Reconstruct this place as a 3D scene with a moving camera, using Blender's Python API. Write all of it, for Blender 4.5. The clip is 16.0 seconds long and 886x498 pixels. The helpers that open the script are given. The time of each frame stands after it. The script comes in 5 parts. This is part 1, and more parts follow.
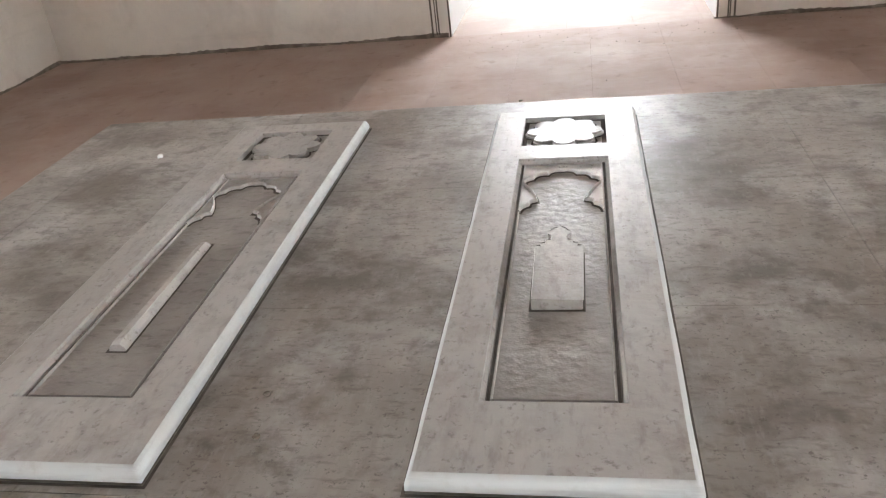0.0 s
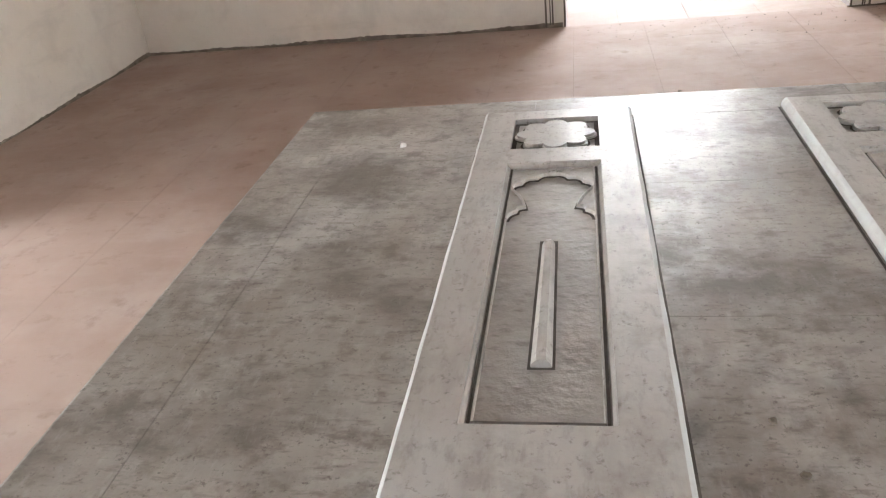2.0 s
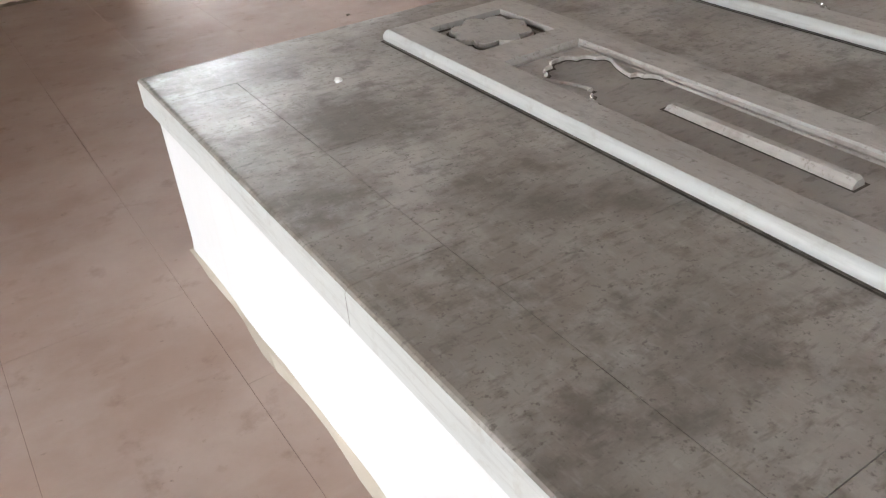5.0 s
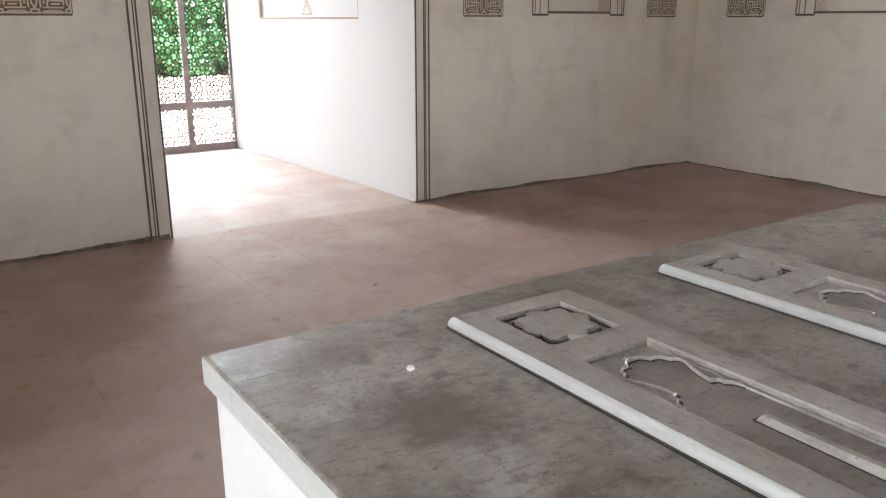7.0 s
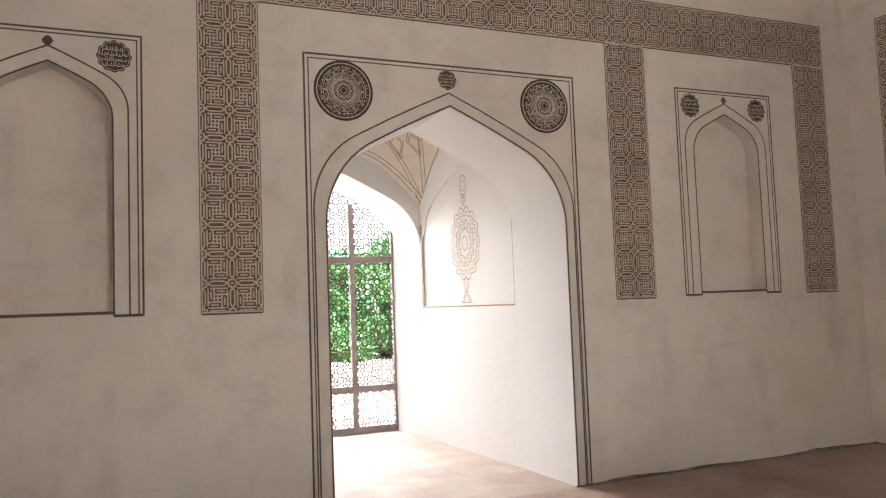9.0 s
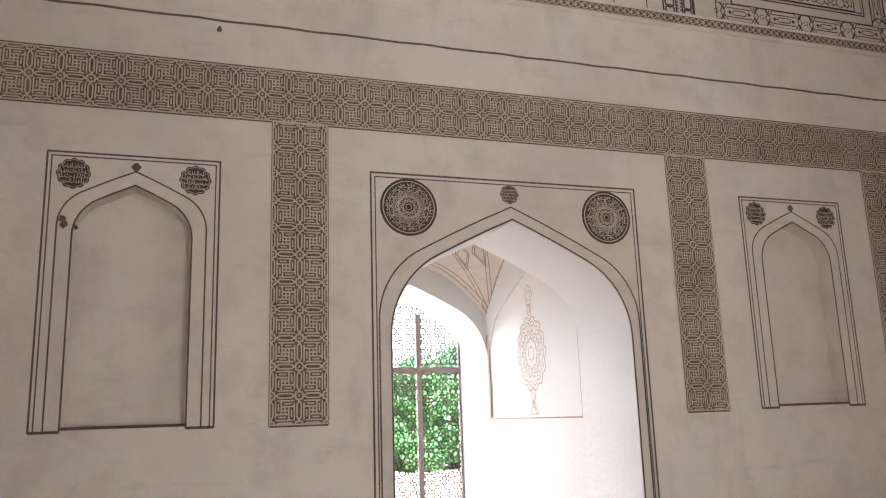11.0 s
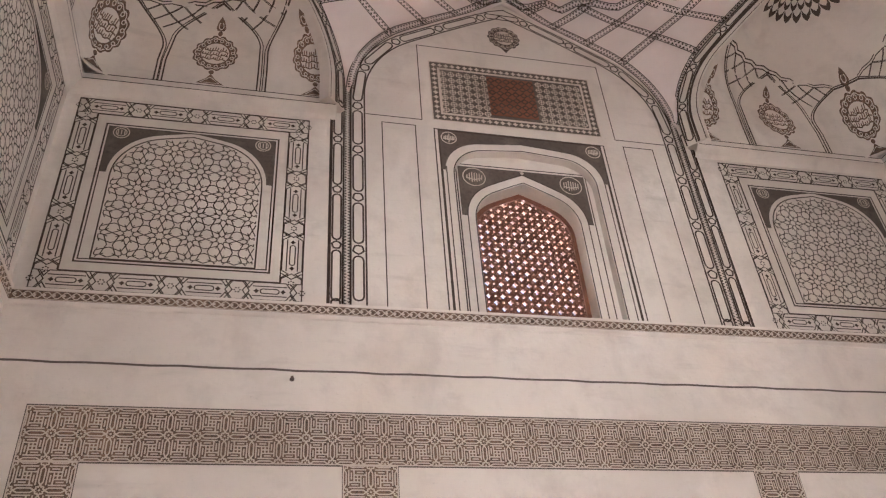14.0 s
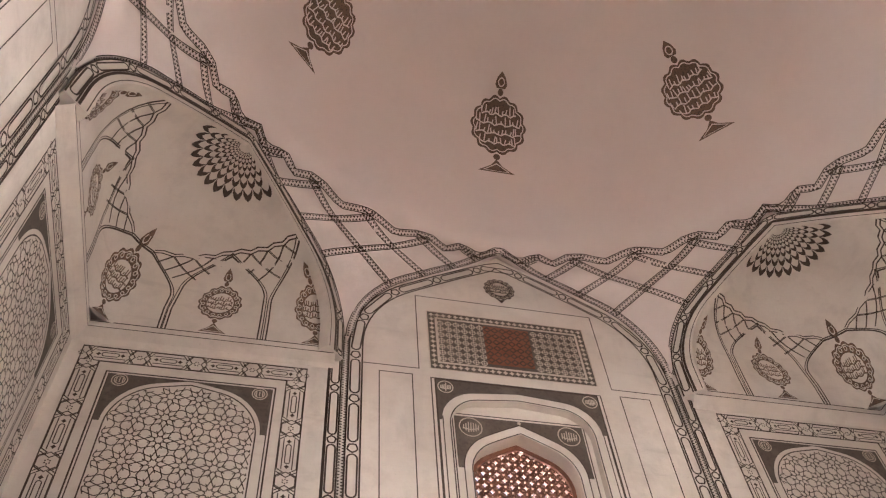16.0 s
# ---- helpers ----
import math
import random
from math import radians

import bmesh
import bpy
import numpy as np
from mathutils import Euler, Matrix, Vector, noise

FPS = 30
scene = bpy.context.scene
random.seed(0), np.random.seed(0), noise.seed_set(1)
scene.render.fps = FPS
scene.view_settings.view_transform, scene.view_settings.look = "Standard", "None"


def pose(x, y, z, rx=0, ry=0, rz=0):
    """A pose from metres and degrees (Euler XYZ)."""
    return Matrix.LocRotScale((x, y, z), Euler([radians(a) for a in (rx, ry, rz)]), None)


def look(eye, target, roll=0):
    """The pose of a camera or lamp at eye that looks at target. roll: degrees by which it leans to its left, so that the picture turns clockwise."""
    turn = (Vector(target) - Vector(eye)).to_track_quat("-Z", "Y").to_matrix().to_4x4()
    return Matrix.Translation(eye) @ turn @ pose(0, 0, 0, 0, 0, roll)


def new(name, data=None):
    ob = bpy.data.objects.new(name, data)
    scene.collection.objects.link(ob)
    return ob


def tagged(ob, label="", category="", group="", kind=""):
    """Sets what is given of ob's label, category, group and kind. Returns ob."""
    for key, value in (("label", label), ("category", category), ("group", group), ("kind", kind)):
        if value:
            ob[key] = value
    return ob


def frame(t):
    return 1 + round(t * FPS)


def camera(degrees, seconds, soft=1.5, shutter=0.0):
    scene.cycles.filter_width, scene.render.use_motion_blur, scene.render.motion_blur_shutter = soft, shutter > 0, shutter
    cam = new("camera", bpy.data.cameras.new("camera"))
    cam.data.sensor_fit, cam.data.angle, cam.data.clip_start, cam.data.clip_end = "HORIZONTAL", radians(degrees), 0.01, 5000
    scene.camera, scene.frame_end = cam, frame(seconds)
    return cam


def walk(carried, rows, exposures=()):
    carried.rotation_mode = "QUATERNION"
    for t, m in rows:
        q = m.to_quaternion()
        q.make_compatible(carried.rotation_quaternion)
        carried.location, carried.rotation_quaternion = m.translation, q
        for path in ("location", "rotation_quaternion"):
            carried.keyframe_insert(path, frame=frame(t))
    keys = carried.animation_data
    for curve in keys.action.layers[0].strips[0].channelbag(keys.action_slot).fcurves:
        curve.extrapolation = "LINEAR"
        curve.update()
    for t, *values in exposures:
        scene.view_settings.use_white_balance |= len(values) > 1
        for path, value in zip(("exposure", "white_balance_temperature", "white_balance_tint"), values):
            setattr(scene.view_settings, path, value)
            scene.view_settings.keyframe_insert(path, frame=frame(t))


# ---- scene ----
cam = camera(58.3, 16.0, 1.2)

PATH = [
    (0, (0.046, -6.79, 1.651), (-0.312, -5.066, 0.703), -6.8),
    (0.5, (-0.16, -6.761, 1.634), (-0.533, -5.031, 0.703), -7.2),
    (1, (-0.361, -6.663, 1.63), (-0.738, -4.932, 0.702), -7.3),
    (1.5, (-0.61, -6.642, 1.619), (-0.978, -4.913, 0.685), -7.0),
    (2, (-0.939, -6.686, 1.612), (-1.294, -4.962, 0.663), -6.8),
    (2.5, (-1.21, -6.615, 1.555), (-1.525, -4.895, 0.585), -6.6),
    (3, (-1.477, -6.491, 1.539), (-1.663, -4.77, 0.537), -6.8),
    (3.5, (-1.775, -6.442, 1.504), (-1.743, -4.74, 0.454), -6.9),
    (3.7, (-1.887, -6.43, 1.504), (-1.747, -4.743, 0.438), -6.9),
    (5.8, (-2.679, -5.948, 1.494), (-1.524, -4.716, 0.423), 0.5),
    (6, (-2.697, -5.921, 1.503), (-1.516, -4.66, 0.498), 1.3),
    (6.5, (-2.677, -5.909, 1.549), (-1.508, -4.486, 0.768), 1.2),
    (7, (-2.657, -5.92, 1.585), (-1.57, -4.335, 1.03), -0.0),
    (7.5, (-2.657, -5.937, 1.609), (-1.668, -4.234, 1.261), -0.7),
    (8, (-2.683, -5.95, 1.636), (-1.767, -4.18, 1.476), -1.3),
    (8.5, (-2.724, -5.974, 1.666), (-1.876, -4.162, 1.662), -1.8),
    (9, (-2.728, -6.004, 1.624), (-1.925, -4.177, 1.764), -2.1),
    (9.2, (-2.749, -6.019, 1.624), (-1.955, -4.192, 1.799), -2.3),
    (11.3, (-2.694, -6.116, 1.662), (-2.086, -4.262, 2.101), -1.9),
    (11.5, (-2.697, -6.104, 1.641), (-2.1, -4.25, 2.1), -2.0),
    (12, (-2.688, -6.092, 1.616), (-2.122, -4.251, 2.154), -2.5),
    (12.5, (-2.683, -6.096, 1.618), (-2.157, -4.286, 2.284), -3.5),
    (13, (-2.681, -6.076, 1.633), (-2.199, -4.333, 2.488), -4.3),
    (13.5, (-2.678, -6.088, 1.634), (-2.239, -4.429, 2.661), -4.9),
    (14, (-2.682, -6.101, 1.643), (-2.264, -4.536, 2.816), -4.8),
    (14.5, (-2.707, -6.121, 1.648), (-2.303, -4.644, 2.935), -4.5),
    (15, (-2.702, -6.162, 1.653), (-2.313, -4.769, 3.035), -4.3),
    (15.5, (-2.665, -6.186, 1.65), (-2.295, -4.897, 3.134), -4.8),
    (16, (-2.685, -6.226, 1.675), (-2.326, -5.075, 3.271), -6.0),
]
walk(cam, [(t, look(eye, aim, roll)) for t, eye, aim, roll in PATH],
     [(0, 3.4, 6200, 10), (2, 3.5, 6250, 10), (3.5, 3.35, 6150, 9), (6, 3.03, 6100, 9), (8, 3.02, 6000, 8), (9, 2.95, 6600, 12), (11.5, 3.15, 6150, 14), (12.5, 3.35, 6150, 16), (13.2, 3.68, 6050, 16), (14.5, 3.68, 6350, 20), (16, 3.78, 6600, 20)])

# ---- world, sun, exposure ----
world = bpy.data.worlds.new("sky")
scene.world = world
world.use_nodes = True
wn = world.node_tree
sky = wn.nodes.new("ShaderNodeTexSky")
sky.sky_type, sky.sun_disc = "NISHITA", False
sky.sun_elevation, sky.sun_rotation = radians(58), radians(150)
wn.nodes["Background"].inputs[1].default_value = 0.14
wn.links.new(sky.outputs[0], wn.nodes["Background"].inputs[0])
sun_data = bpy.data.lights.new("sun", "SUN")
sun_data.energy, sun_data.angle, sun_data.color = 5.0, radians(0.5), (1, 0.96, 0.9)
sun = new("sun", sun_data)
az, el = radians(150), radians(58)
sun.matrix_world = look((0, 0, 40), (-math.sin(az) * math.cos(el) * 10, -math.cos(az) * math.cos(el) * 10, 40 - math.sin(el) * 10))

CY = -4.8          # centre of the room along y; the room is a square of 9.6 m
A = 4.8


def turned(k):
    """Turns the north wall's frame onto another wall: 1 west, 2 south, 3 east."""
    return Matrix.Translation((0, CY, 0)) @ Matrix.Rotation(radians(90 * k), 4, "Z") @ Matrix.Translation((0, -CY, 0))


def window_light(name, m, w, h, watts, colour=(1, 0.985, 0.96)):
    d = bpy.data.lights.new(name, "AREA")
    d.shape, d.size, d.size_y, d.energy, d.color = "RECTANGLE", w, h, watts, colour
    ob = new(name, d)
    ob.matrix_world = m
    return ob


# skylight that falls in through the doorways, and through the upper windows
for k, watts in ((1, 14), (2, 21), (3, 50)):
    window_light("doorway_daylight", turned(k) @ look((0, 3.7, 1.7), (0, -2, 1.2)), 1.7, 2.4, watts)
window_light("doorway_daylight", turned(1) @ look((0, 5.1, 2.5), (0, -3.0, 0.3)), 3.2, 2.6, 105)
window_light("doorway_daylight", look((0.6, 10.2, 5.2), (0, -3.0, 1.0)), 10.5, 3.4, 1550)
window_light("doorway_daylight", look((-0.52, 4.25, 1.5), (-0.52, 0, 1.3)), 0.82, 2.7, 7)
for k, watts in ((1, 125), (2, 78), (3, 130)):
    window_light("upper_daylight", turned(k) @ look((0, 0.48, 6.3), (0, -4, 7.35)), 1.0, 1.5, watts)


# ---- materials ----
def material(name, base, rough=0.7, metallic=0.0, marks=(), bump=(40, 0.15), spec=0.5, coat=0.0):
    """marks: (scale, colour, from, to, amount) noise patches laid over the base colour."""
    m = bpy.data.materials.new(name)
    m.use_nodes = True
    n, l = m.node_tree.nodes, m.node_tree.links
    b = n["Principled BSDF"]
    tc = n.new("ShaderNodeTexCoord")
    geo = n.new("ShaderNodeNewGeometry")
    src = geo.outputs["Position"]
    col = n.new("ShaderNodeRGB")
    col.outputs[0].default_value = (*base, 1)
    out = col.outputs[0]
    for i, (scale, colour, lo, hi, amount) in enumerate(marks):
        mp = n.new("ShaderNodeMapping")
        if isinstance(scale, tuple):
            mp.inputs["Scale"].default_value = scale
        else:
            mp.inputs["Scale"].default_value = (scale, scale, scale)
        mp.inputs["Location"].default_value = (3.1 * i, 1.7 * i, 0.9 * i)
        l.new(src, mp.inputs[0])
        t = n.new("ShaderNodeTexNoise")
        t.inputs["Scale"].default_value, t.inputs["Detail"].default_value, t.inputs["Roughness"].default_value = 1.0, 8, 0.62
        l.new(mp.outputs[0], t.inputs["Vector"])
        r = n.new("ShaderNodeMapRange")
        r.inputs[1].default_value, r.inputs[2].default_value, r.inputs[4].default_value = lo, hi, amount
        l.new(t.outputs[0], r.inputs[0])
        mix = n.new("ShaderNodeMix")
        mix.data_type = "RGBA"
        l.new(r.outputs[0], mix.inputs[0])
        l.new(out, mix.inputs[6])
        mix.inputs[7].default_value = (*colour, 1)
        out = mix.outputs[2]
    l.new(out, b.inputs["Base Color"])
    b.inputs["Roughness"].default_value, b.inputs["Metallic"].default_value = rough, metallic
    b.inputs["Specular IOR Level"].default_value = spec
    b.inputs["Coat Weight"].default_value = coat
    b.inputs["Coat Roughness"].default_value = 0.25
    if bump:
        t = n.new("ShaderNodeTexNoise")
        t.inputs["Scale"].default_value, t.inputs["Detail"].default_value = bump[0], 6
        l.new(src, t.inputs["Vector"])
        bp = n.new("ShaderNodeBump")
        bp.inputs["Strength"].default_value, bp.inputs["Distance"].default_value = bump[1], 0.02
        l.new(t.outputs[0], bp.inputs["Height"])
        l.new(bp.outputs[0], b.inputs["Normal"])
    return m


plaster = material("lime_plaster", (0.72, 0.665, 0.59), 0.75, marks=[
    (0.42, (0.62, 0.53, 0.42), 0.50, 0.70, 0.55),     (0.7, (0.61, 0.55, 0.485), 0.42, 0.68, 0.75), (3.2, (0.53, 0.475, 0.415), 0.50, 0.72, 0.55),
    ((2.2, 2.2, 0.7), (0.50, 0.45, 0.40), 0.56, 0.74, 0.5), ((1.2, 1.2, 7), (0.50, 0.45, 0.39), 0.58, 0.76, 0.5),
    (28, (0.42, 0.37, 0.32), 0.63, 0.76, 0.45)], bump=(14, 0.25))
dome_plaster = material("dome_plaster", (0.79, 0.71, 0.665), 0.8, marks=[
    (0.5, (0.75, 0.645, 0.59), 0.4, 0.7, 0.7), (6, (0.68, 0.61, 0.56), 0.55, 0.8, 0.3)], bump=(10, 0.1))
whitewash = material("whitewash", (0.66, 0.65, 0.64), 0.7, marks=[
    (1.3, (0.64, 0.62, 0.60), 0.5, 0.72, 0.7), ((14, 14, 1.2), (0.60, 0.57, 0.53), 0.58, 0.75, 0.5), (30, (0.5, 0.46, 0.42), 0.68, 0.8, 0.4)], bump=(18, 0.2))
paint_dark = material("dark_paint", (0.052, 0.034, 0.024), 0.75, marks=[(2.2, (0.115, 0.08, 0.058), 0.45, 0.7, 0.55), (14, (0.18, 0.13, 0.095), 0.54, 0.76, 0.5)], bump=None)
paint_line = material("faded_line_paint", (0.105, 0.083, 0.064), 0.75, marks=[(3, (0.22, 0.18, 0.145), 0.5, 0.75, 0.7), (25, (0.05, 0.04, 0.03), 0.5, 0.7, 0.6)], bump=None)
paint_brown = material("brown_ground_paint", (0.135, 0.086, 0.057), 0.75, marks=[
    (1.1, (0.26, 0.162, 0.105), 0.4, 0.7, 0.75), (16, (0.09, 0.065, 0.05), 0.5, 0.7, 0.5), (38, (0.045, 0.032, 0.024), 0.53, 0.60, 0.75)], bump=None)
stucco_line = material("stucco_line", (0.58, 0.505, 0.42), 0.75, marks=[(3, (0.36, 0.29, 0.225), 0.48, 0.72, 0.7)], bump=None)
ochre_line = material("ochre_line_paint", (0.33, 0.23, 0.15), 0.75, marks=[(9, (0.45, 0.34, 0.24), 0.45, 0.7, 0.6)], bump=None)
marble = material("weathered_marble", (0.39, 0.362, 0.328), 0.40, marks=[
    (1.1, (0.215, 0.183, 0.152), 0.38, 0.62, 0.9), ((2.2, 3.4, 3), (0.13, 0.110, 0.09), 0.50, 0.64, 0.85), (3.1, (0.48, 0.452, 0.42), 0.52, 0.66, 0.7),
    ((22, 6, 9), (0.21, 0.18, 0.155), 0.52, 0.70, 0.45), ((9, 15, 9), (0.20, 0.172, 0.146), 0.54, 0.70, 0.5), (13, (0.13, 0.108, 0.088), 0.53, 0.68, 0.7),
    ((60, 18, 24), (0.50, 0.48, 0.46), 0.56, 0.72, 0.22), ((18, 50, 30), (0.13, 0.108, 0.09), 0.54, 0.68, 0.6), (85, (0.10, 0.082, 0.068), 0.58, 0.68, 0.7)], bump=(20, 0.11), spec=0.5)
marble_slab = material("polished_marble", (0.44, 0.418, 0.388), 0.38, marks=[
    (2.0, (0.37, 0.338, 0.305), 0.42, 0.62, 0.8), ((14, 3.5, 6), (0.29, 0.26, 0.23), 0.50, 0.70, 0.6), (9, (0.27, 0.24, 0.21), 0.52, 0.68, 0.6), ((40, 14, 20), (0.22, 0.19, 0.165), 0.53, 0.68, 0.55), (6, (0.20, 0.172, 0.148), 0.56, 0.72, 0.6), (60, (0.13, 0.11, 0.093), 0.58, 0.69, 0.6)],
    bump=(30, 0.10))
# dark colour for dirt and for painted shade in grooves and under slabs
groove_dirt_shade = material("groove_dirt_shade", (0.065, 0.053, 0.043), 0.85, marks=[(18, (0.17, 0.145, 0.12), 0.50, 0.70, 0.7)], bump=None)
# sunk panels get a darker marble than the raised carving
marble_sunk = material("dark_sunk_marble", (0.34, 0.312, 0.282), 0.45, marks=[
    (4, (0.22, 0.195, 0.17), 0.44, 0.64, 0.85), ((22, 50, 22), (0.15, 0.13, 0.11), 0.54, 0.66, 0.6), (12, (0.36, 0.33, 0.30), 0.55, 0.7, 0.5)], bump=(42, 0.22))
marble_white = material("white_marble_edge", (0.48, 0.485, 0.465), 0.45, marks=[
    ((4, 4, 60), (0.36, 0.35, 0.33), 0.50, 0.68, 0.7), (22, (0.36, 0.33, 0.29), 0.55, 0.74, 0.6)], bump=(24, 0.15))
floor_mat = material("red_stone_floor", (0.40, 0.298, 0.25), 0.78, marks=[
    (0.5, (0.23, 0.145, 0.11), 0.42, 0.7, 0.7), (1.4, (0.47, 0.385, 0.34), 0.45, 0.7, 0.7), ((2.5, 9, 4), (0.42, 0.33, 0.28), 0.52, 0.72, 0.5),
    (9, (0.17, 0.105, 0.08), 0.58, 0.75, 0.45), (40, (0.12, 0.08, 0.06), 0.66, 0.76, 0.5)], bump=(9, 0.06), spec=0.3)
# red stone paled: the glare on the passage floor is put into its colour
passage_floor_mat = material("glare_pale_red_stone", (0.41, 0.312, 0.266), 0.75, marks=[
    (0.8, (0.36, 0.285, 0.245), 0.45, 0.7, 0.6), (1.9, (0.55, 0.49, 0.45), 0.45, 0.7, 0.6), (30, (0.26, 0.20, 0.165), 0.62, 0.75, 0.5)], bump=(9, 0.06), spec=0.4)
joint_mat = material("floor_joint", (0.17, 0.10, 0.075), 0.8, bump=None)
grime = material("base_grime", (0.13, 0.105, 0.08), 0.9, marks=[(8, (0.30, 0.25, 0.20), 0.45, 0.65, 0.8)], bump=(30, 0.4))
iron = material("rust_brown_iron", (0.125, 0.085, 0.066), 0.6, 0.2, marks=[(14, (0.18, 0.105, 0.07), 0.5, 0.7, 0.6)], bump=(60, 0.1))
# brown gate iron with the outdoor glare put into its colour as grey
glare_iron = material("glare_grey_iron", (0.27, 0.225, 0.21), 0.6, 0.0, marks=[(14, (0.20, 0.145, 0.12), 0.5, 0.7, 0.6)], bump=(60, 0.1))
terracotta = material("red_painted_jali", (0.21, 0.080, 0.040), 0.7, marks=[(6, (0.13, 0.046, 0.026), 0.45, 0.7, 0.6)], bump=(40, 0.2))
leaf = material("foliage", (0.075, 0.26, 0.085), 0.55, marks=[(1.2, (0.10, 0.21, 0.05), 0.4, 0.65, 0.8), (0.5, (0.03, 0.085, 0.03), 0.45, 0.7, 0.7)], bump=None)
bark = material("bark", (0.12, 0.09, 0.065), 0.9, marks=[(8, (0.07, 0.05, 0.04), 0.4, 0.7, 0.7)], bump=(20, 0.6))
sand = material("pale_ground", (0.50, 0.44, 0.36), 0.9, marks=[(0.4, (0.40, 0.34, 0.26), 0.4, 0.7, 0.7), (6, (0.33, 0.28, 0.22), 0.5, 0.75, 0.5)], bump=(10, 0.3))
chip_white = material("white_chip", (0.8, 0.79, 0.76), 0.6, bump=None)


# ---- mesh helpers ----
def mesh_object(name, bm, mat, parent=None, smooth=False):
    me = bpy.data.meshes.new(name)
    bmesh.ops.recalc_face_normals(bm, faces=bm.faces)
    bm.to_mesh(me)
    bm.free()
    for p in me.polygons:
        p.use_smooth = smooth
    me.materials.append(mat)
    ob = new(name, me)
    if parent:
        ob.parent = parent
    return ob


def part(name, bm, mat, parent, label="", smooth=False):
    return tagged(mesh_object(name, bm, mat, parent, smooth), label)


def flat_object(name, bm, mat, parent, label=""):
    """As part(), for painted lines: faces keep the way they were made."""
    me = bpy.data.meshes.new(name)
    bm.to_mesh(me)
    bm.free()
    me.materials.append(mat)
    ob = new(name, me)
    ob.parent = parent
    return tagged(ob, label)


def loop_area(p):
    return sum(a[0] * b[1] - b[0] * a[1] for a, b in zip(p, p[1:] + p[:1])) / 2


def plate(bm, outer, holes, f, d0, d1):
    """A slab with holes: loops of (u, v), depth from d0 to d1; f(u, v, d) gives the place."""
    for d, flip in ((d0, False), (d1, True)):
        edges = []
        for lp in [outer] + holes:
            vs = [bm.verts.new(f(u, v, d)) for u, v in lp]
            edges += [bm.edges.new((a, b)) for a, b in zip(vs, vs[1:] + vs[:1])]
        bmesh.ops.triangle_fill(bm, use_beauty=True, use_dissolve=False, edges=edges)
    for lp in [outer] + holes:
        a = [bm.verts.new(f(u, v, d0)) for u, v in lp]
        b = [bm.verts.new(f(u, v, d1)) for u, v in lp]
        n = len(lp)
        for i in range(n):
            bm.faces.new((a[i], a[(i + 1) % n], b[(i + 1) % n], b[i]))


def box(bm, x0, x1, y0, y1, z0, z1, bevel=0.0):
    m = Matrix.Translation(((x0 + x1) / 2, (y0 + y1) / 2, (z0 + z1) / 2)) @ Matrix.Diagonal((x1 - x0, y1 - y0, z1 - z0, 1))
    r = bmesh.ops.create_cube(bm, size=1, matrix=m)
    if bevel:
        es = list({e for v in r["verts"] for e in v.link_edges})
        bmesh.ops.bevel(bm, geom=es, offset=bevel, segments=2, affect="EDGES", profile=0.6)


def arch(half, apex, r, ang=64, base=None, n=10, cx=0.0):
    """Outline of a pointed arch: small arcs at the haunches, nearly straight rise to the point."""
    a = radians(ang)
    spring = apex - r * math.sin(a) - (half - r + r * math.cos(a)) / math.tan(a)
    side = [(half - r + r * math.cos(a * i / n), spring + r * math.sin(a * i / n)) for i in range(n + 1)]
    x1, z1 = side[-1]
    side += [(x1 * (1 - t), z1 + (apex - z1) * (t + 0.10 * t * (1 - t))) for t in (0.33, 0.66)]
    pts = side + [(0, apex)] + [(-x, z) for x, z in reversed(side)]
    if base is not None:
        pts = [(half, base)] + pts + [(-half, base)]
    return [(x + cx, z) for x, z in pts]


def arch_half(pts, z):
    """Half width of an arch outline at a height."""
    right = [p for p in pts if p[0] >= -1e-9]
    right.sort(key=lambda p: p[1])
    for (xa, za), (xb, zb) in zip(right, right[1:]):
        if za <= z <= zb and zb > za:
            return xa + (xb - xa) * (z - za) / (zb - za)
    return right[0][0] if z < right[0][1] else 0.0


def arch_height(pts, x):
    right = sorted([p for p in pts if p[0] >= -1e-9], key=lambda p: p[0])
    x = abs(x)
    for (xa, za), (xb, zb) in zip(right, right[1:]):
        if xa <= x <= xb and xb > xa:
            return za + (zb - za) * (x - xa) / (xb - xa)
    return min(p[1] for p in right)


def on_wall(u, v, d):
    return (u, -d, v)


def ribbon(bm, pts, w, f, d=0.004, closed=False):
    """A painted line of width w along (u, v) points."""
    n = len(pts)
    rails = []
    for i in range(n):
        p = pts[i]
        a = pts[(i - 1) % n] if closed or i > 0 else None
        b = pts[(i + 1) % n] if closed or i < n - 1 else None
        dirs = []
        if a is not None:
            dirs.append((p[0] - a[0], p[1] - a[1]))
        if b is not None:
            dirs.append((b[0] - p[0], b[1] - p[1]))
        dirs = [(x / max(math.hypot(x, y), 1e-9), y / max(math.hypot(x, y), 1e-9)) for x, y in dirs]
        tx, ty = sum(x for x, y in dirs), sum(y for x, y in dirs)
        k = math.hypot(tx, ty)
        if k < 0.3:
            tx, ty, k = dirs[0][0], dirs[0][1], 1.0
        tx, ty = tx / k, ty / k
        cosv = max(0.5, abs(tx * dirs[0][0] + ty * dirs[0][1]))
        o = w / 2 / cosv
        rails.append((bm.verts.new(f(p[0] - ty * o, p[1] + tx * o, d)), bm.verts.new(f(p[0] + ty * o, p[1] - tx * o, d))))
    for i in range(n if closed else n - 1):
        a, b = rails[i], rails[(i + 1) % n]
        bm.faces.new((a[0], a[1], b[1], b[0]))


